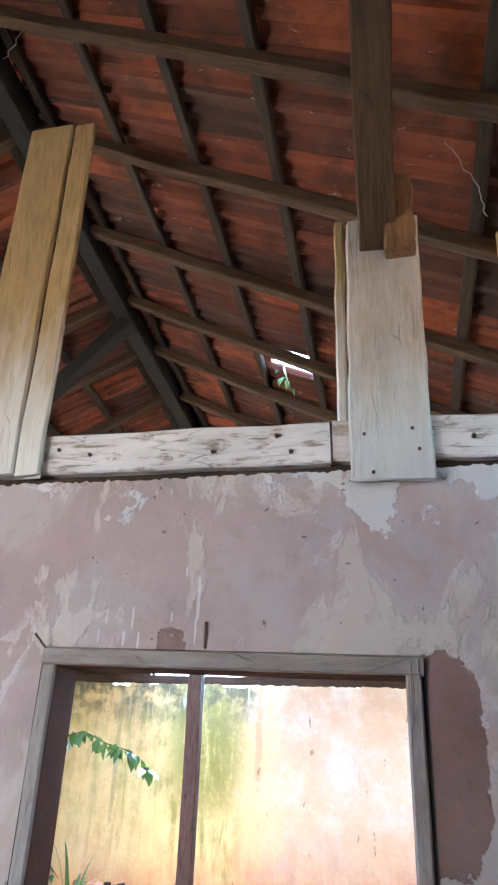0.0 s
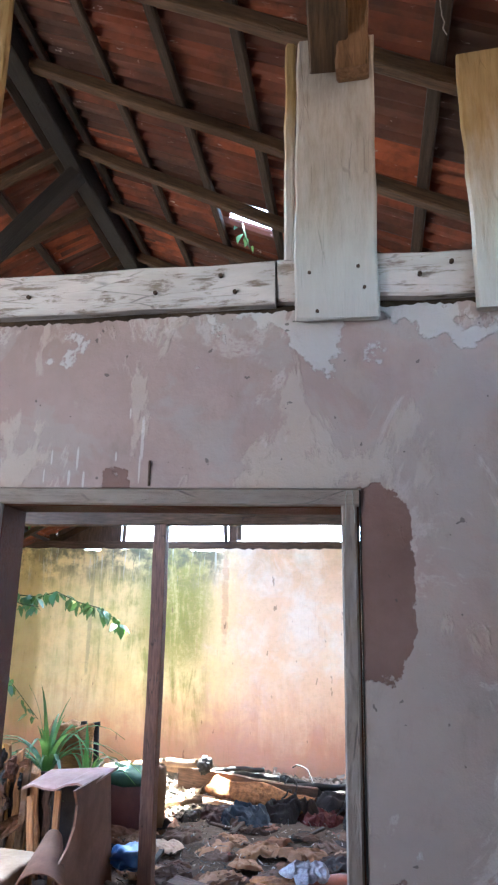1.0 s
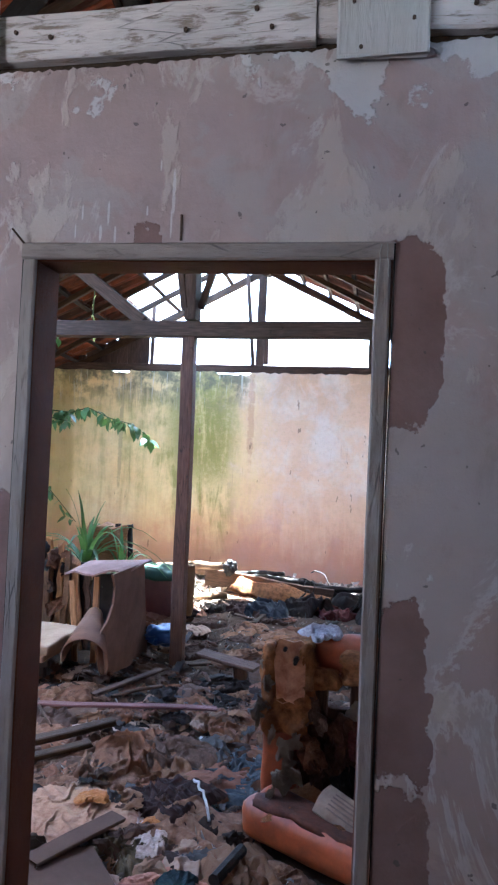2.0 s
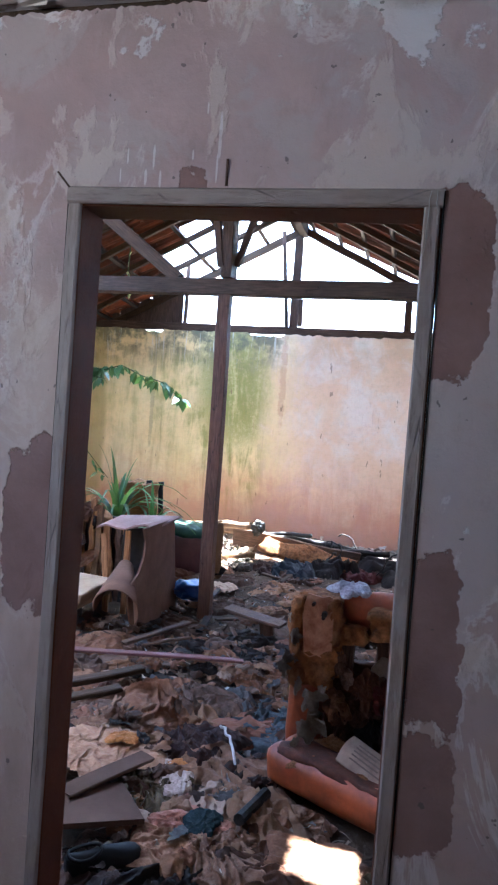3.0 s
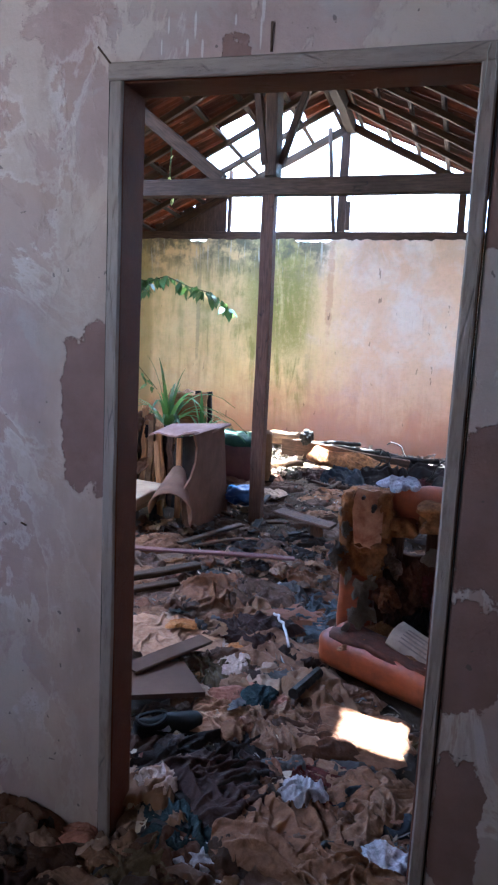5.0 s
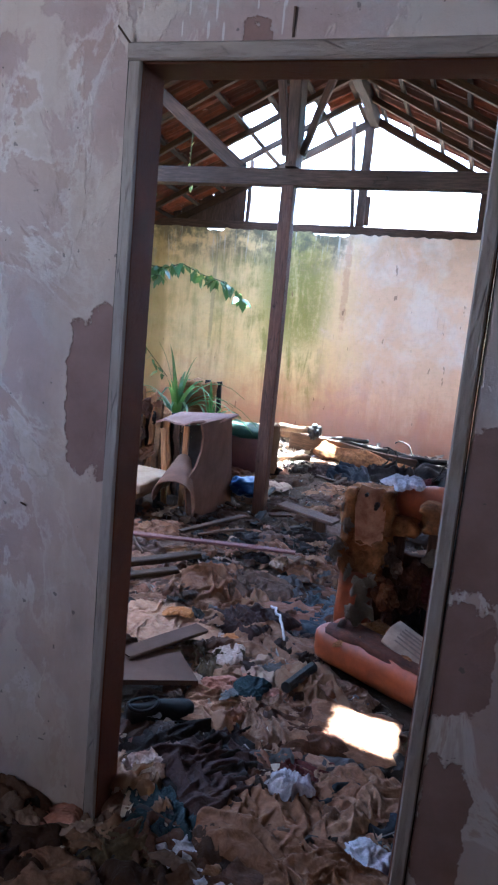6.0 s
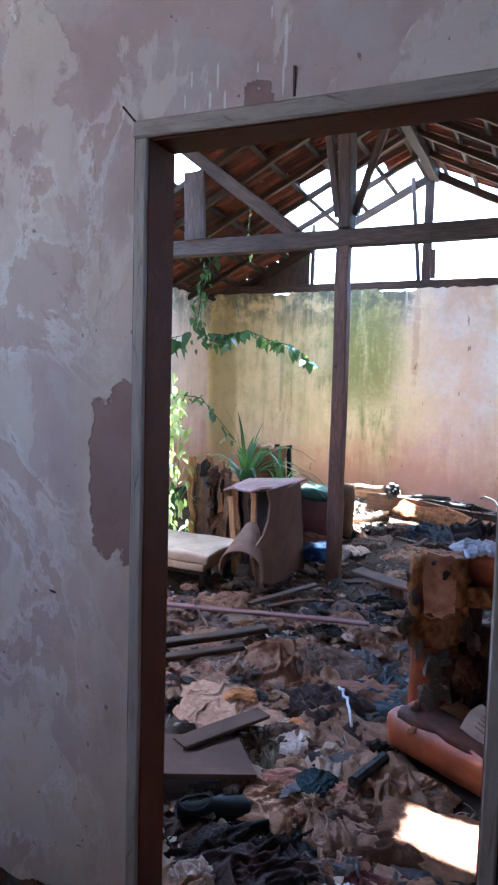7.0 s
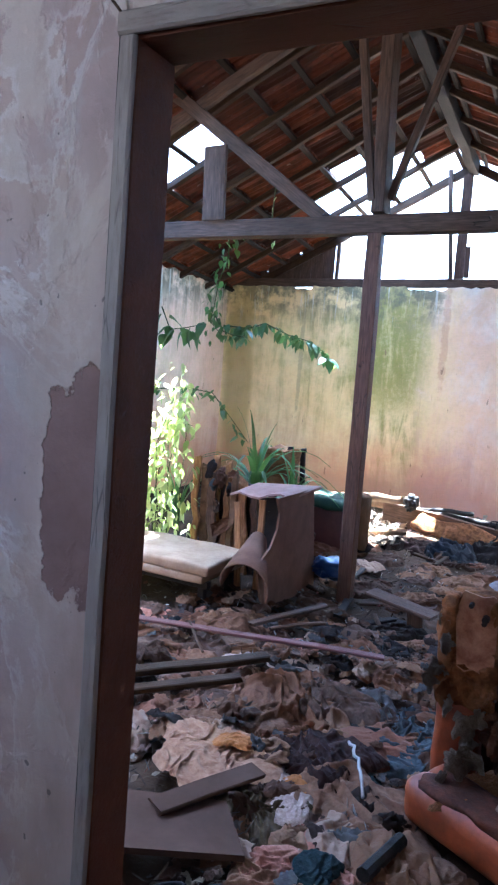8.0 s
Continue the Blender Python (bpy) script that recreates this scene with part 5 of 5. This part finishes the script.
# ---- clothes that can be told apart ----
rnd = random.Random(7)
for x, y, r, c, lift, flat in (
        (0.0, 3.08, 0.22, "plum", 0.03, 1.2), (0.25, 3.36, 0.21, "denim", 0.02, 0.9), (0.36, 3.62, 0.2, "denim", 0.0, 1.0), (0.20, 2.95, 0.14, "teal", 0.02, 0.9),
        (0.0, 2.80, 0.08, "ochre", 0.05, 0.8), (0.10, 2.90, 0.10, "olive", 0.03, 0.9), (0.06, 2.69, 0.075, "white", 0.05, 0.9), (-0.10, 2.86, 0.09, "white", 0.03, 0.8),
        (-0.34, 2.82, 0.22, "cream", 0.05, 0.45), (0.26, 2.76, 0.27, "beige", 0.01, 0.8), (0.30, 2.58, 0.20, "pink", 0.01, 0.8), (-0.02, 2.70, 0.17, "olive", 0.02, 1.1),
        (0.16, 2.33, 0.13, "pink", 0.02, 0.9), (0.255, 2.42, 0.07, "teal", 0.06, 0.9), (-0.20, 3.55, 0.27, "tan", 0.02, 1.0), (-0.48, 3.32, 0.25, "beige", 0.02, 0.9),
        (-0.12, 3.60, 0.20, "grey", 0.04, 1.4), (0.15, 4.02, 0.22, "tan", 0.0, 0.8), (0.20, 2.02, 0.25, "dark", 0.02, 0.9), (0.04, 2.05, 0.11, "dark", 0.0, 1.2), (0.10, 2.22, 0.08, "dark", 0.0, 1.0), (0.36, 1.93, 0.22, "plum", 0.02, 0.8),
        (0.56, 1.90, 0.065, "lilac", 0.06, 1.5), (0.63, 1.99, 0.13, "maroon", 0.02, 0.9), (0.56, 1.75, 0.19, "tan", 0.05, 0.8), (0.73, 1.57, 0.15, "tan", 0.05, 0.9),
        (0.26, 1.66, 0.13, "teal", 0.03, 0.9), (0.33, 1.55, 0.075, "lilac", 0.04, 1.0), (0.85, 1.71, 0.08, "lilac", 0.03, 1.0), (0.47, 1.44, 0.07, "lilac", 0.04, 1.0), (0.66, 1.42, 0.05, "lilac", 0.04, 1.0), (0.90, 1.58, 0.06, "lilac", 0.03, 1.0), (0.20, 1.42, 0.14, "olive", 0.02, 1.0), (-0.28, 2.90, 0.07, "ochre", 0.08, 0.7), (0.76, 1.98, 0.17, "beige", 0.02, 0.9),
        (0.10, 1.80, 0.07, "white", 0.04, 1.5), (0.46, 2.22, 0.17, "brown", 0.03, 1.1), (0.36, 2.28, 0.17, "beige", 0.03, 0.8), (0.16, 2.27, 0.14, "cream", 0.02, 0.8),
        (0.60, 2.58, 0.13, "beige", 0.0, 0.8), (0.90, 2.30, 0.16, "beige", 0.0, 0.6), (-0.62, 3.77, 0.12, "white", 0.02, 0.7), (-0.22, 3.97, 0.075, "dark", 0.05, 1.0), (0.02, 4.0, 0.08, "dark", 0.0, 1.0), (-0.72, 3.92, 0.13, "white", 0.0, 0.8), (0.42, 3.95, 0.12, "lilac", 0.0, 0.8), (-0.55, 3.18, 0.2, "beige", 0.0, 0.9), (-0.25, 3.25, 0.2, "tan", 0.0, 0.9), (-0.60, 3.98, 0.13, "grey", 0.03, 0.9),
        (-0.95, 4.35, 0.22, "beige", 0.02, 0.8), (0.47, 3.40, 0.15, "grey", 0.0, 0.8), (-1.15, 3.8, 0.18, "grey", 0.0, 0.8), (0.56, 2.55, 0.16, "beige", 0.0, 0.9)):
    cloth(x, y, r * 1.08, c, rnd, lift + 0.035, flat, fine=r > 0.1)
sheet = cloth(0.715, 2.325, 0.165, "tan", random.Random(5), 0.0, 0.35, 0.1, 1.15, z=-0.005, fine=True)
tagged(sheet, "tan sheet lying nearly flat in a patch of sun", "sheet", "cloths strewn over the floor")
part_strip = arc((0.165, 2.99, 0.12), (0.31, 2.70, 0.10), 0.03, 10, 4, 0.006)
tagged(part("white_strap", tube_bm(part_strip, 0.006, 6), "string", None, "", None, True), "white cord lying over dark cloth", "cord")
# the shoe by the frame
shoe = empty("black_shoe", 0.0, 2.2, -0.05, "black leather shoe lying by the chipboard panel", "shoe")
SP = Matrix.Translation((-0.10, 2.03, -0.045)) @ pose(0, 0, 0, 14, -4, 40) @ Matrix.Diagonal((0.86, 0.95, 0.95, 1))
rings = []
for u, w, h in ((0.0, 0.026, 0.070), (0.02, 0.038, 0.078), (0.06, 0.040, 0.066), (0.10, 0.040, 0.062), (0.14, 0.042, 0.070), (0.18, 0.046, 0.060), (0.22, 0.050, 0.046), (0.26, 0.050, 0.040), (0.29, 0.038, 0.032), (0.305, 0.016, 0.020)):
    rings.append([(u, w * math.cos(a), 0.018 + max(0.0, math.sin(a)) * h + min(0.0, math.sin(a)) * 0.006) for a in (2 * math.pi * k / 14 for k in range(14))])
upper = part("upper", sweep(rings), "rubber", shoe, "", SP, True)
rings = [[(u, w * 1.12 * s, z) for s, z in ((-1, 0.0), (1, 0.0), (1, 0.016), (-1, 0.016))] for u, w in ((-0.006, 0.026), (0.03, 0.042), (0.15, 0.040), (0.24, 0.052), (0.29, 0.042), (0.312, 0.016))]
part("sole", sweep(rings), "rubber", shoe, "", SP)
part("collar", tube_bm([(0.075 + 0.065 * math.cos(a), 0.034 * math.sin(a), 0.088 + 0.006 * math.cos(2 * a)) for a in (2 * math.pi * k / 18 for k in range(19))], 0.007, 6), "rubber", upper, "padded collar", SP, True)

# ---- clothes and rags everywhere else ----
PALETTE = ["beige"] * 6 + ["tan"] * 5 + ["brown"] * 5 + ["grey"] * 6 + ["dark"] * 3 + ["navy"] * 2 + ["denim"] * 2 + ["plum"] * 3 + ["pink"] * 2 + ["olive"] * 2 + ["cream", "white", "teal", "maroon"]
rnd = random.Random(19)
placed = 0
while placed < 400:
    x, y = rnd.uniform(-2.4, 1.3), rnd.uniform(0.75, 7.0)
    if rnd.random() > (1.0 if y < 4.3 else 0.45) or 1.52 < y < 1.80 and not 0.1 < x < 0.86:
        continue
    if (x < -0.1 and 2.1 < y < 2.75) or (0.42 < x and 2.55 < y < 3.3) or (x < -0.9 and 4.2 < y < 5.6) or math.hypot(x + 0.58, y - 5.13) < 0.2 or 0.55 < x < 0.95 and 2.15 < y < 2.6:
        continue
    if -0.6 < x < -0.02 and 2.66 < y < 3.0 or -0.1 < x < 0.4 and 2.62 < y < 3.1 and rnd.random() < 0.7:
        continue
    if y < 1.5 and (x < -1.2 or x > 1.25):
        continue
    c = rnd.choice(PALETTE)
    if y > 4.4:
        c = rnd.choice(["grey", "brown", "dark", "navy", "grey", "denim", "plum", "beige"])
    cloth(x, y, rnd.uniform(0.08, 0.21), c, rnd, rnd.uniform(0.0, 0.06), rnd.uniform(0.7, 1.2), stretch=rnd.uniform(0.8, 1.35), mass=y > 4.4 or placed % 5 > 1)
    placed += 1


for i in range(60):
    cloth(rnd.uniform(-0.75, 1.15), rnd.uniform(0.85, 1.5), rnd.uniform(0.10, 0.2), rnd.choice(["brown", "tan", "grey", "plum", "olive", "beige", "navy"]), rnd, rnd.uniform(0.0, 0.04), rnd.uniform(0.7, 1.2), mass=i % 2 == 0)


# torn shreds and stuffing between the cloths
for i in range(1700):
    x, y = rnd.uniform(-1.5, 1.1), 1.0 + 3.8 * rnd.random() ** 1.5
    if 1.52 < y < 1.80 and not 0.1 < x < 0.86 or x < -0.1 and 2.1 < y < 2.75 or 0.42 < x and 2.55 < y < 3.3 or 0.52 < x < 0.98 and 2.08 < y < 2.6:
        continue
    r = rnd.uniform(0.015, 0.05)
    m = Matrix.Translation((x, y, ground_height(x, y) + rnd.uniform(0.0, 0.075))) @ pose(0, 0, 0, rnd.uniform(-22, 22), rnd.uniform(-22, 22), rnd.uniform(0, 360)) @ Matrix.Diagonal((r * rnd.uniform(0.8, 1.8), r, r * rnd.uniform(0.7, 1.6), 1))
    RAGS.append((SHREDS[i % 10], m))


def scraps(name, count, spans, sizes, mat, label, seed, slender=1.0):
    """Small bent scraps strewn over the ground, as one mass."""
    r = random.Random(seed)
    verts, faces = [], []
    for _ in range(count):
        x0, x1, y0, y1 = r.choice(spans)
        x, y = r.uniform(x0, x1), r.uniform(y0, y1)
        s = r.uniform(*sizes)
        m = Matrix.Translation((x, y, ground_height(x, y) + r.uniform(0.005, 0.06))) @ Euler((r.uniform(-0.7, 0.7), r.uniform(-0.7, 0.7), r.uniform(0, 6.28))).to_matrix().to_4x4()
        base = len(verts)
        bend = r.uniform(-0.5, 0.5)
        for i in range(3):
            for j in range(3):
                u, v = i - 1 + r.uniform(-0.3, 0.3), (j - 1 + r.uniform(-0.3, 0.3)) * slender
                verts.append(tuple(m @ Vector((u * s, v * s, s * (bend * u * u + r.uniform(-0.35, 0.35) * slender)))))
        for i in range(2):
            for j in range(2):
                a = base + i * 3 + j
                faces.append((a, a + 1, a + 4, a + 3))
    me = bpy.data.meshes.new(name)
    me.from_pydata(verts, [], faces)
    ob = link(name, me, None, None, mat)
    return tagged(ob, label, "litter", kind="stuff")


verts, faces = [], []
for me, m in RAGS:
    base = len(verts)
    verts += [tuple(m @ v.co) for v in me.vertices]
    faces += [tuple(base + i for i in p.vertices) for p in me.polygons]
me = bpy.data.meshes.new("rags")
me.from_pydata(verts, [], faces)
me.polygons.foreach_set("use_smooth", [True] * len(faces))
tagged(link("rags", me, None, None, "rag_mix"), "thick layer of crumpled rags and clothes over the floor", "rags", kind="stuff")

FIELDS = [(-0.2, 1.1, 1.75, 2.6), (-1.4, 0.6, 2.4, 4.4), (-1.4, 0.6, 2.4, 4.4), (-2.2, 1.0, 4.2, 8.2), (-2.2, 1.0, 4.2, 8.2), (-2.2, 1.0, 4.2, 8.2)]
scraps("litter", 2400, FIELDS, (0.005, 0.016), "litter", "small scraps of cloth, paper and leaves strewn everywhere", 3)
scraps("straw", 2000, FIELDS, (0.02, 0.055), "litter", "twigs and straw strewn over the rubbish", 5, 0.06)
scraps("paper_crumbs", 420, [(0.0, 0.6, 2.05, 2.7), (-0.1, 0.9, 1.35, 1.95), (-0.1, 0.55, 1.9, 2.3)], (0.006, 0.02), "paper", "pale crumbs of torn paper and stuffing", 8)
# pale scraps added, mostly out of view, as a reflector for the sun
scraps("sunlit_straw", 7500, [(-2.2, -0.8, 6.85, 8.3), (-2.2, -0.8, 6.85, 8.3), (-2.6, -0.8, 7.6, 8.62), (-0.8, 2.4, 7.75, 8.6), (1.4, 2.45, 4.2, 8.6)], (0.02, 0.07), "paper", "pale straw scraps added to bounce sunlight onto the end wall", 9, 0.5)

# ---- nails, cords and webs ----
tagged(part("nail", tube_bm([(0.428, 1.60, 2.12), (0.428, 1.596, 2.185)], 0.0035, 6), "nail"), "rusty nail standing over the frame head", "nail", "nails in the wall")
tagged(part("nail", tube_bm([(0.005, 1.59, 2.115), (-0.02, 1.565, 2.15)], 0.003, 6), "nail"), "rusty nail bent out of the frame corner", "nail", "nails in the wall")
for x, z in ((-0.26, 0.86), (-0.75, 2.3), (1.3, 1.4)):
    tagged(part("nail", tube_bm([(x, 1.60, z), (x - 0.004, 1.582, z + 0.012)], 0.003, 6), "nail"), "rusty nail stuck in the plaster", "nail", "nails in the wall")
for x, z in ((0.05, 2.66), (0.42, 2.65), (0.60, 2.69), (-0.05, 2.68), (0.64, 2.64), (1.12, 2.66), (1.2, 2.69)):
    tagged(part("nail", tube_bm([(x, 1.59, z), (x, 1.580, z)], 0.006, 6), "nail"), "rusty nail head in the white beam", "nail", "nails in the beam")
for x, z in ((0.84, 2.67), (0.965, 2.68), (0.86, 2.56), (0.98, 2.62)):
    tagged(part("nail", tube_bm([(x, 1.566, z), (x, 1.559, z)], 0.005, 6), "nail"), "rusty nail head in the grey board", "nail", "nails in the beam")
tagged(part("cord", tube_bm(arc((0.925, 1.583, 2.10), (0.918, 1.585, 1.92), 0.0, 8, 2, 0.002), 0.0012, 5), "web"), "thin white cord hanging from the frame corner", "cord")
tagged(part("cord", tube_bm(arc((0.94, 1.583, 2.10), (0.945, 1.583, 2.02), 0.0, 6, 3, 0.002), 0.0012, 5), "web"), "thin white cord hanging from the frame corner", "cord")
for i, (a, b) in enumerate((((1.12, 1.5, 3.62), (1.20, 1.5, 3.42)), ((1.20, 1.5, 3.42), (1.205, 1.5, 3.30)), ((1.30, 1.45, 3.65), (1.42, 1.5, 3.25)), ((-0.22, 1.2, 4.05), (-0.27, 1.2, 3.92)))):
    tagged(part("cobweb", tube_bm(arc(a, b, 0.0, 7, 60 + i, 0.006), 0.0015, 4), "web"), "dusty thread of cobweb under the roof", "cobweb", "cobwebs")


# ---- plants ----
def leaf_mesh(name, length, width, mat, droop=0.25, heart=False):
    bm = bmesh.new()
    n = 6
    rows = []
    for i in range(n + 1):
        u = i / n
        w = width / 2 * (math.sin(math.pi * u ** (0.6 if heart else 0.8)) + 0.02)
        z = -droop * length * u * u
        rows.append([bm.verts.new((u * length, s * w, z + abs(s) * 0.18 * w)) for s in (-1, 0, 1)])
    for r, s in zip(rows, rows[1:]):
        for j in range(2):
            bm.faces.new((r[j], r[j + 1], s[j + 1], s[j]))
    me = to_mesh(name, bm, True)
    me.materials.append(MAT[mat])
    return me


OVAL = leaf_mesh("leaf", 0.118, 0.058, "leaf")
BROAD = leaf_mesh("leaf", 0.24, 0.15, "leaf", 0.3, True)
PALE = leaf_mesh("leaf", 0.085, 0.034, "leaf_sunlit")
rnd = random.Random(23)


def vine(points, count, mesh, label, radius=0.008, size=(0.7, 1.2), spread=0.03, group="vines in the roofless corner"):
    ob = empty("vine", *points[0], label, "vine", group)
    pts = [Vector(p) for p in points]
    part("stem", tube_bm(pts, [radius * (1 - 0.6 * i / (len(pts) - 1)) for i in range(len(pts))], 6), "stem", ob, "", None, True)
    for i in range(count):
        f = (i + rnd.random()) / count * (len(pts) - 1)
        k = min(int(f), len(pts) - 2)
        p = pts[k].lerp(pts[k + 1], f - k)
        p = p + Vector((rnd.uniform(-spread, spread), rnd.uniform(-spread, spread), rnd.uniform(-spread, spread)))
        s = rnd.uniform(*size)
        m = Matrix.Translation(p) @ pose(0, 0, 0, rnd.uniform(-50, 50), rnd.uniform(15, 75), rnd.uniform(0, 360)) @ Matrix.Diagonal((s, s, s, 1))
        link("leaf", mesh, m, ob)
    return ob


vine([(-2.75, 6.9, 3.1), (-2.82, 7.05, 2.75), (-2.92, 7.05, 2.48), (-2.95, 7.05, 2.24), (-2.99, 7.05, 2.06), (-2.84, 7.05, 1.92)], 62, OVAL, "green vine hanging down from the broken roof", spread=0.1, size=(0.5, 1.05))
vine([(-2.95, 7.05, 2.15), (-2.82, 7.05, 1.96), (-2.68, 7.05, 1.92), (-2.50, 7.05, 1.90)], 18, OVAL, "green leafy branch reaching along the end wall", spread=0.03)
vine([(-2.75, 7.08, 2.02), (-2.52, 7.06, 2.0), (-2.32, 7.05, 2.06), (-2.05, 7.05, 1.95), (-1.83, 7.05, 1.90), (-1.62, 7.05, 1.78), (-1.55, 7.05, 1.70)], 66, OVAL, "green leafy branch reaching along the end wall", size=(0.8, 1.35))
vine([(-3.60, 7.0, 2.2), (-3.47, 7.0, 1.95), (-3.25, 7.0, 1.98), (-3.05, 7.0, 2.02)], 12, BROAD, "broad leaved green vine on the side wall", spread=0.06, size=(0.7, 1.2))
vine([(-3.69, 6.5, 1.25), (-2.93, 6.57, 1.33), (-2.62, 6.57, 1.30), (-2.38, 6.57, 1.06), (-2.17, 6.57, 0.84)], 30, OVAL, "green leafy branch leaning over the bench", spread=0.04, size=(0.6, 1.1))
vine([(-2.0, 6.4, 3.4), (-1.97, 6.3, 2.95), (-1.95, 6.27, 2.80), (-1.93, 6.27, 2.68)], 10, PALE, "pale young leaves hanging through the roof", spread=0.03, size=(0.5, 0.9))
vine([(0.30, 3.42, 4.06), (0.33, 3.40, 3.93), (0.36, 3.38, 3.84)], 4, BROAD, "bluish leaves poking in through the roof hole", size=(0.22, 0.4), spread=0.02)
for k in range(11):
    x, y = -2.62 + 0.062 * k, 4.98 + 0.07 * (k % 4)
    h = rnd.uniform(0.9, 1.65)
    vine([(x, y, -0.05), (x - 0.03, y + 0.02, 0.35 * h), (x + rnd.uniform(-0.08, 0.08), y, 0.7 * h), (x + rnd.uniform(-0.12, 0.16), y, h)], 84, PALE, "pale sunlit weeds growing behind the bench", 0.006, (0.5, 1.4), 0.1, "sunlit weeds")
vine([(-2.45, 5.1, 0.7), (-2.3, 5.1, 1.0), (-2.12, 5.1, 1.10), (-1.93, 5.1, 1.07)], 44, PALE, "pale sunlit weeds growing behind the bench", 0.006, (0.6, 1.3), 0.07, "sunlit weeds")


def strap_plant(x, y, z, blades, length, seed, label):
    r = random.Random(seed)
    ob = empty("strap_plant", x, y, z, label, "plant", "strap leaved plants")
    for i in range(blades):
        a, l, lean = r.uniform(0, 6.28), length * r.uniform(0.65, 1.2), r.choice((0.2, 0.35, 0.7, 0.95))
        d, side = Vector((math.cos(a), math.sin(a), 0)), Vector((-math.sin(a), math.cos(a), 0))
        rings = []
        for k in range(9):
            u = k / 8
            w = 0.023 * (1 - u ** 2.5) + 0.001
            p = d * (lean * l * u ** 1.7) + Vector((0, 0, l * (u - 0.95 * lean * u ** 3)))
            rings.append([p - side * w, p + Vector((0, 0, -0.006)), p + side * w])
        part("blade", sweep(rings, closed=False), "leaf", ob, "", Matrix.Translation((x, y, z)), True)
    return ob


strap_plant(-1.76, 5.95, 0.38, 40, 0.88, 4, "green strap leaved plant growing out of the rubbish")
strap_plant(-1.38, 5.9, 0.33, 9, 0.62, 9, "green strap leaved plant growing out of the rubbish")
strap_plant(-2.55, 5.95, 0.0, 14, 0.75, 12, "green strap leaved plant growing by the side wall")
lump_ob = lump("earth_heap", -1.75, 6.0, 0.05, (0.5, 0.35, 0.32), 13, "soil", None, rough=0.4)
tagged(lump_ob, "dark earth heap under the strap leaved plants", "earth heap")
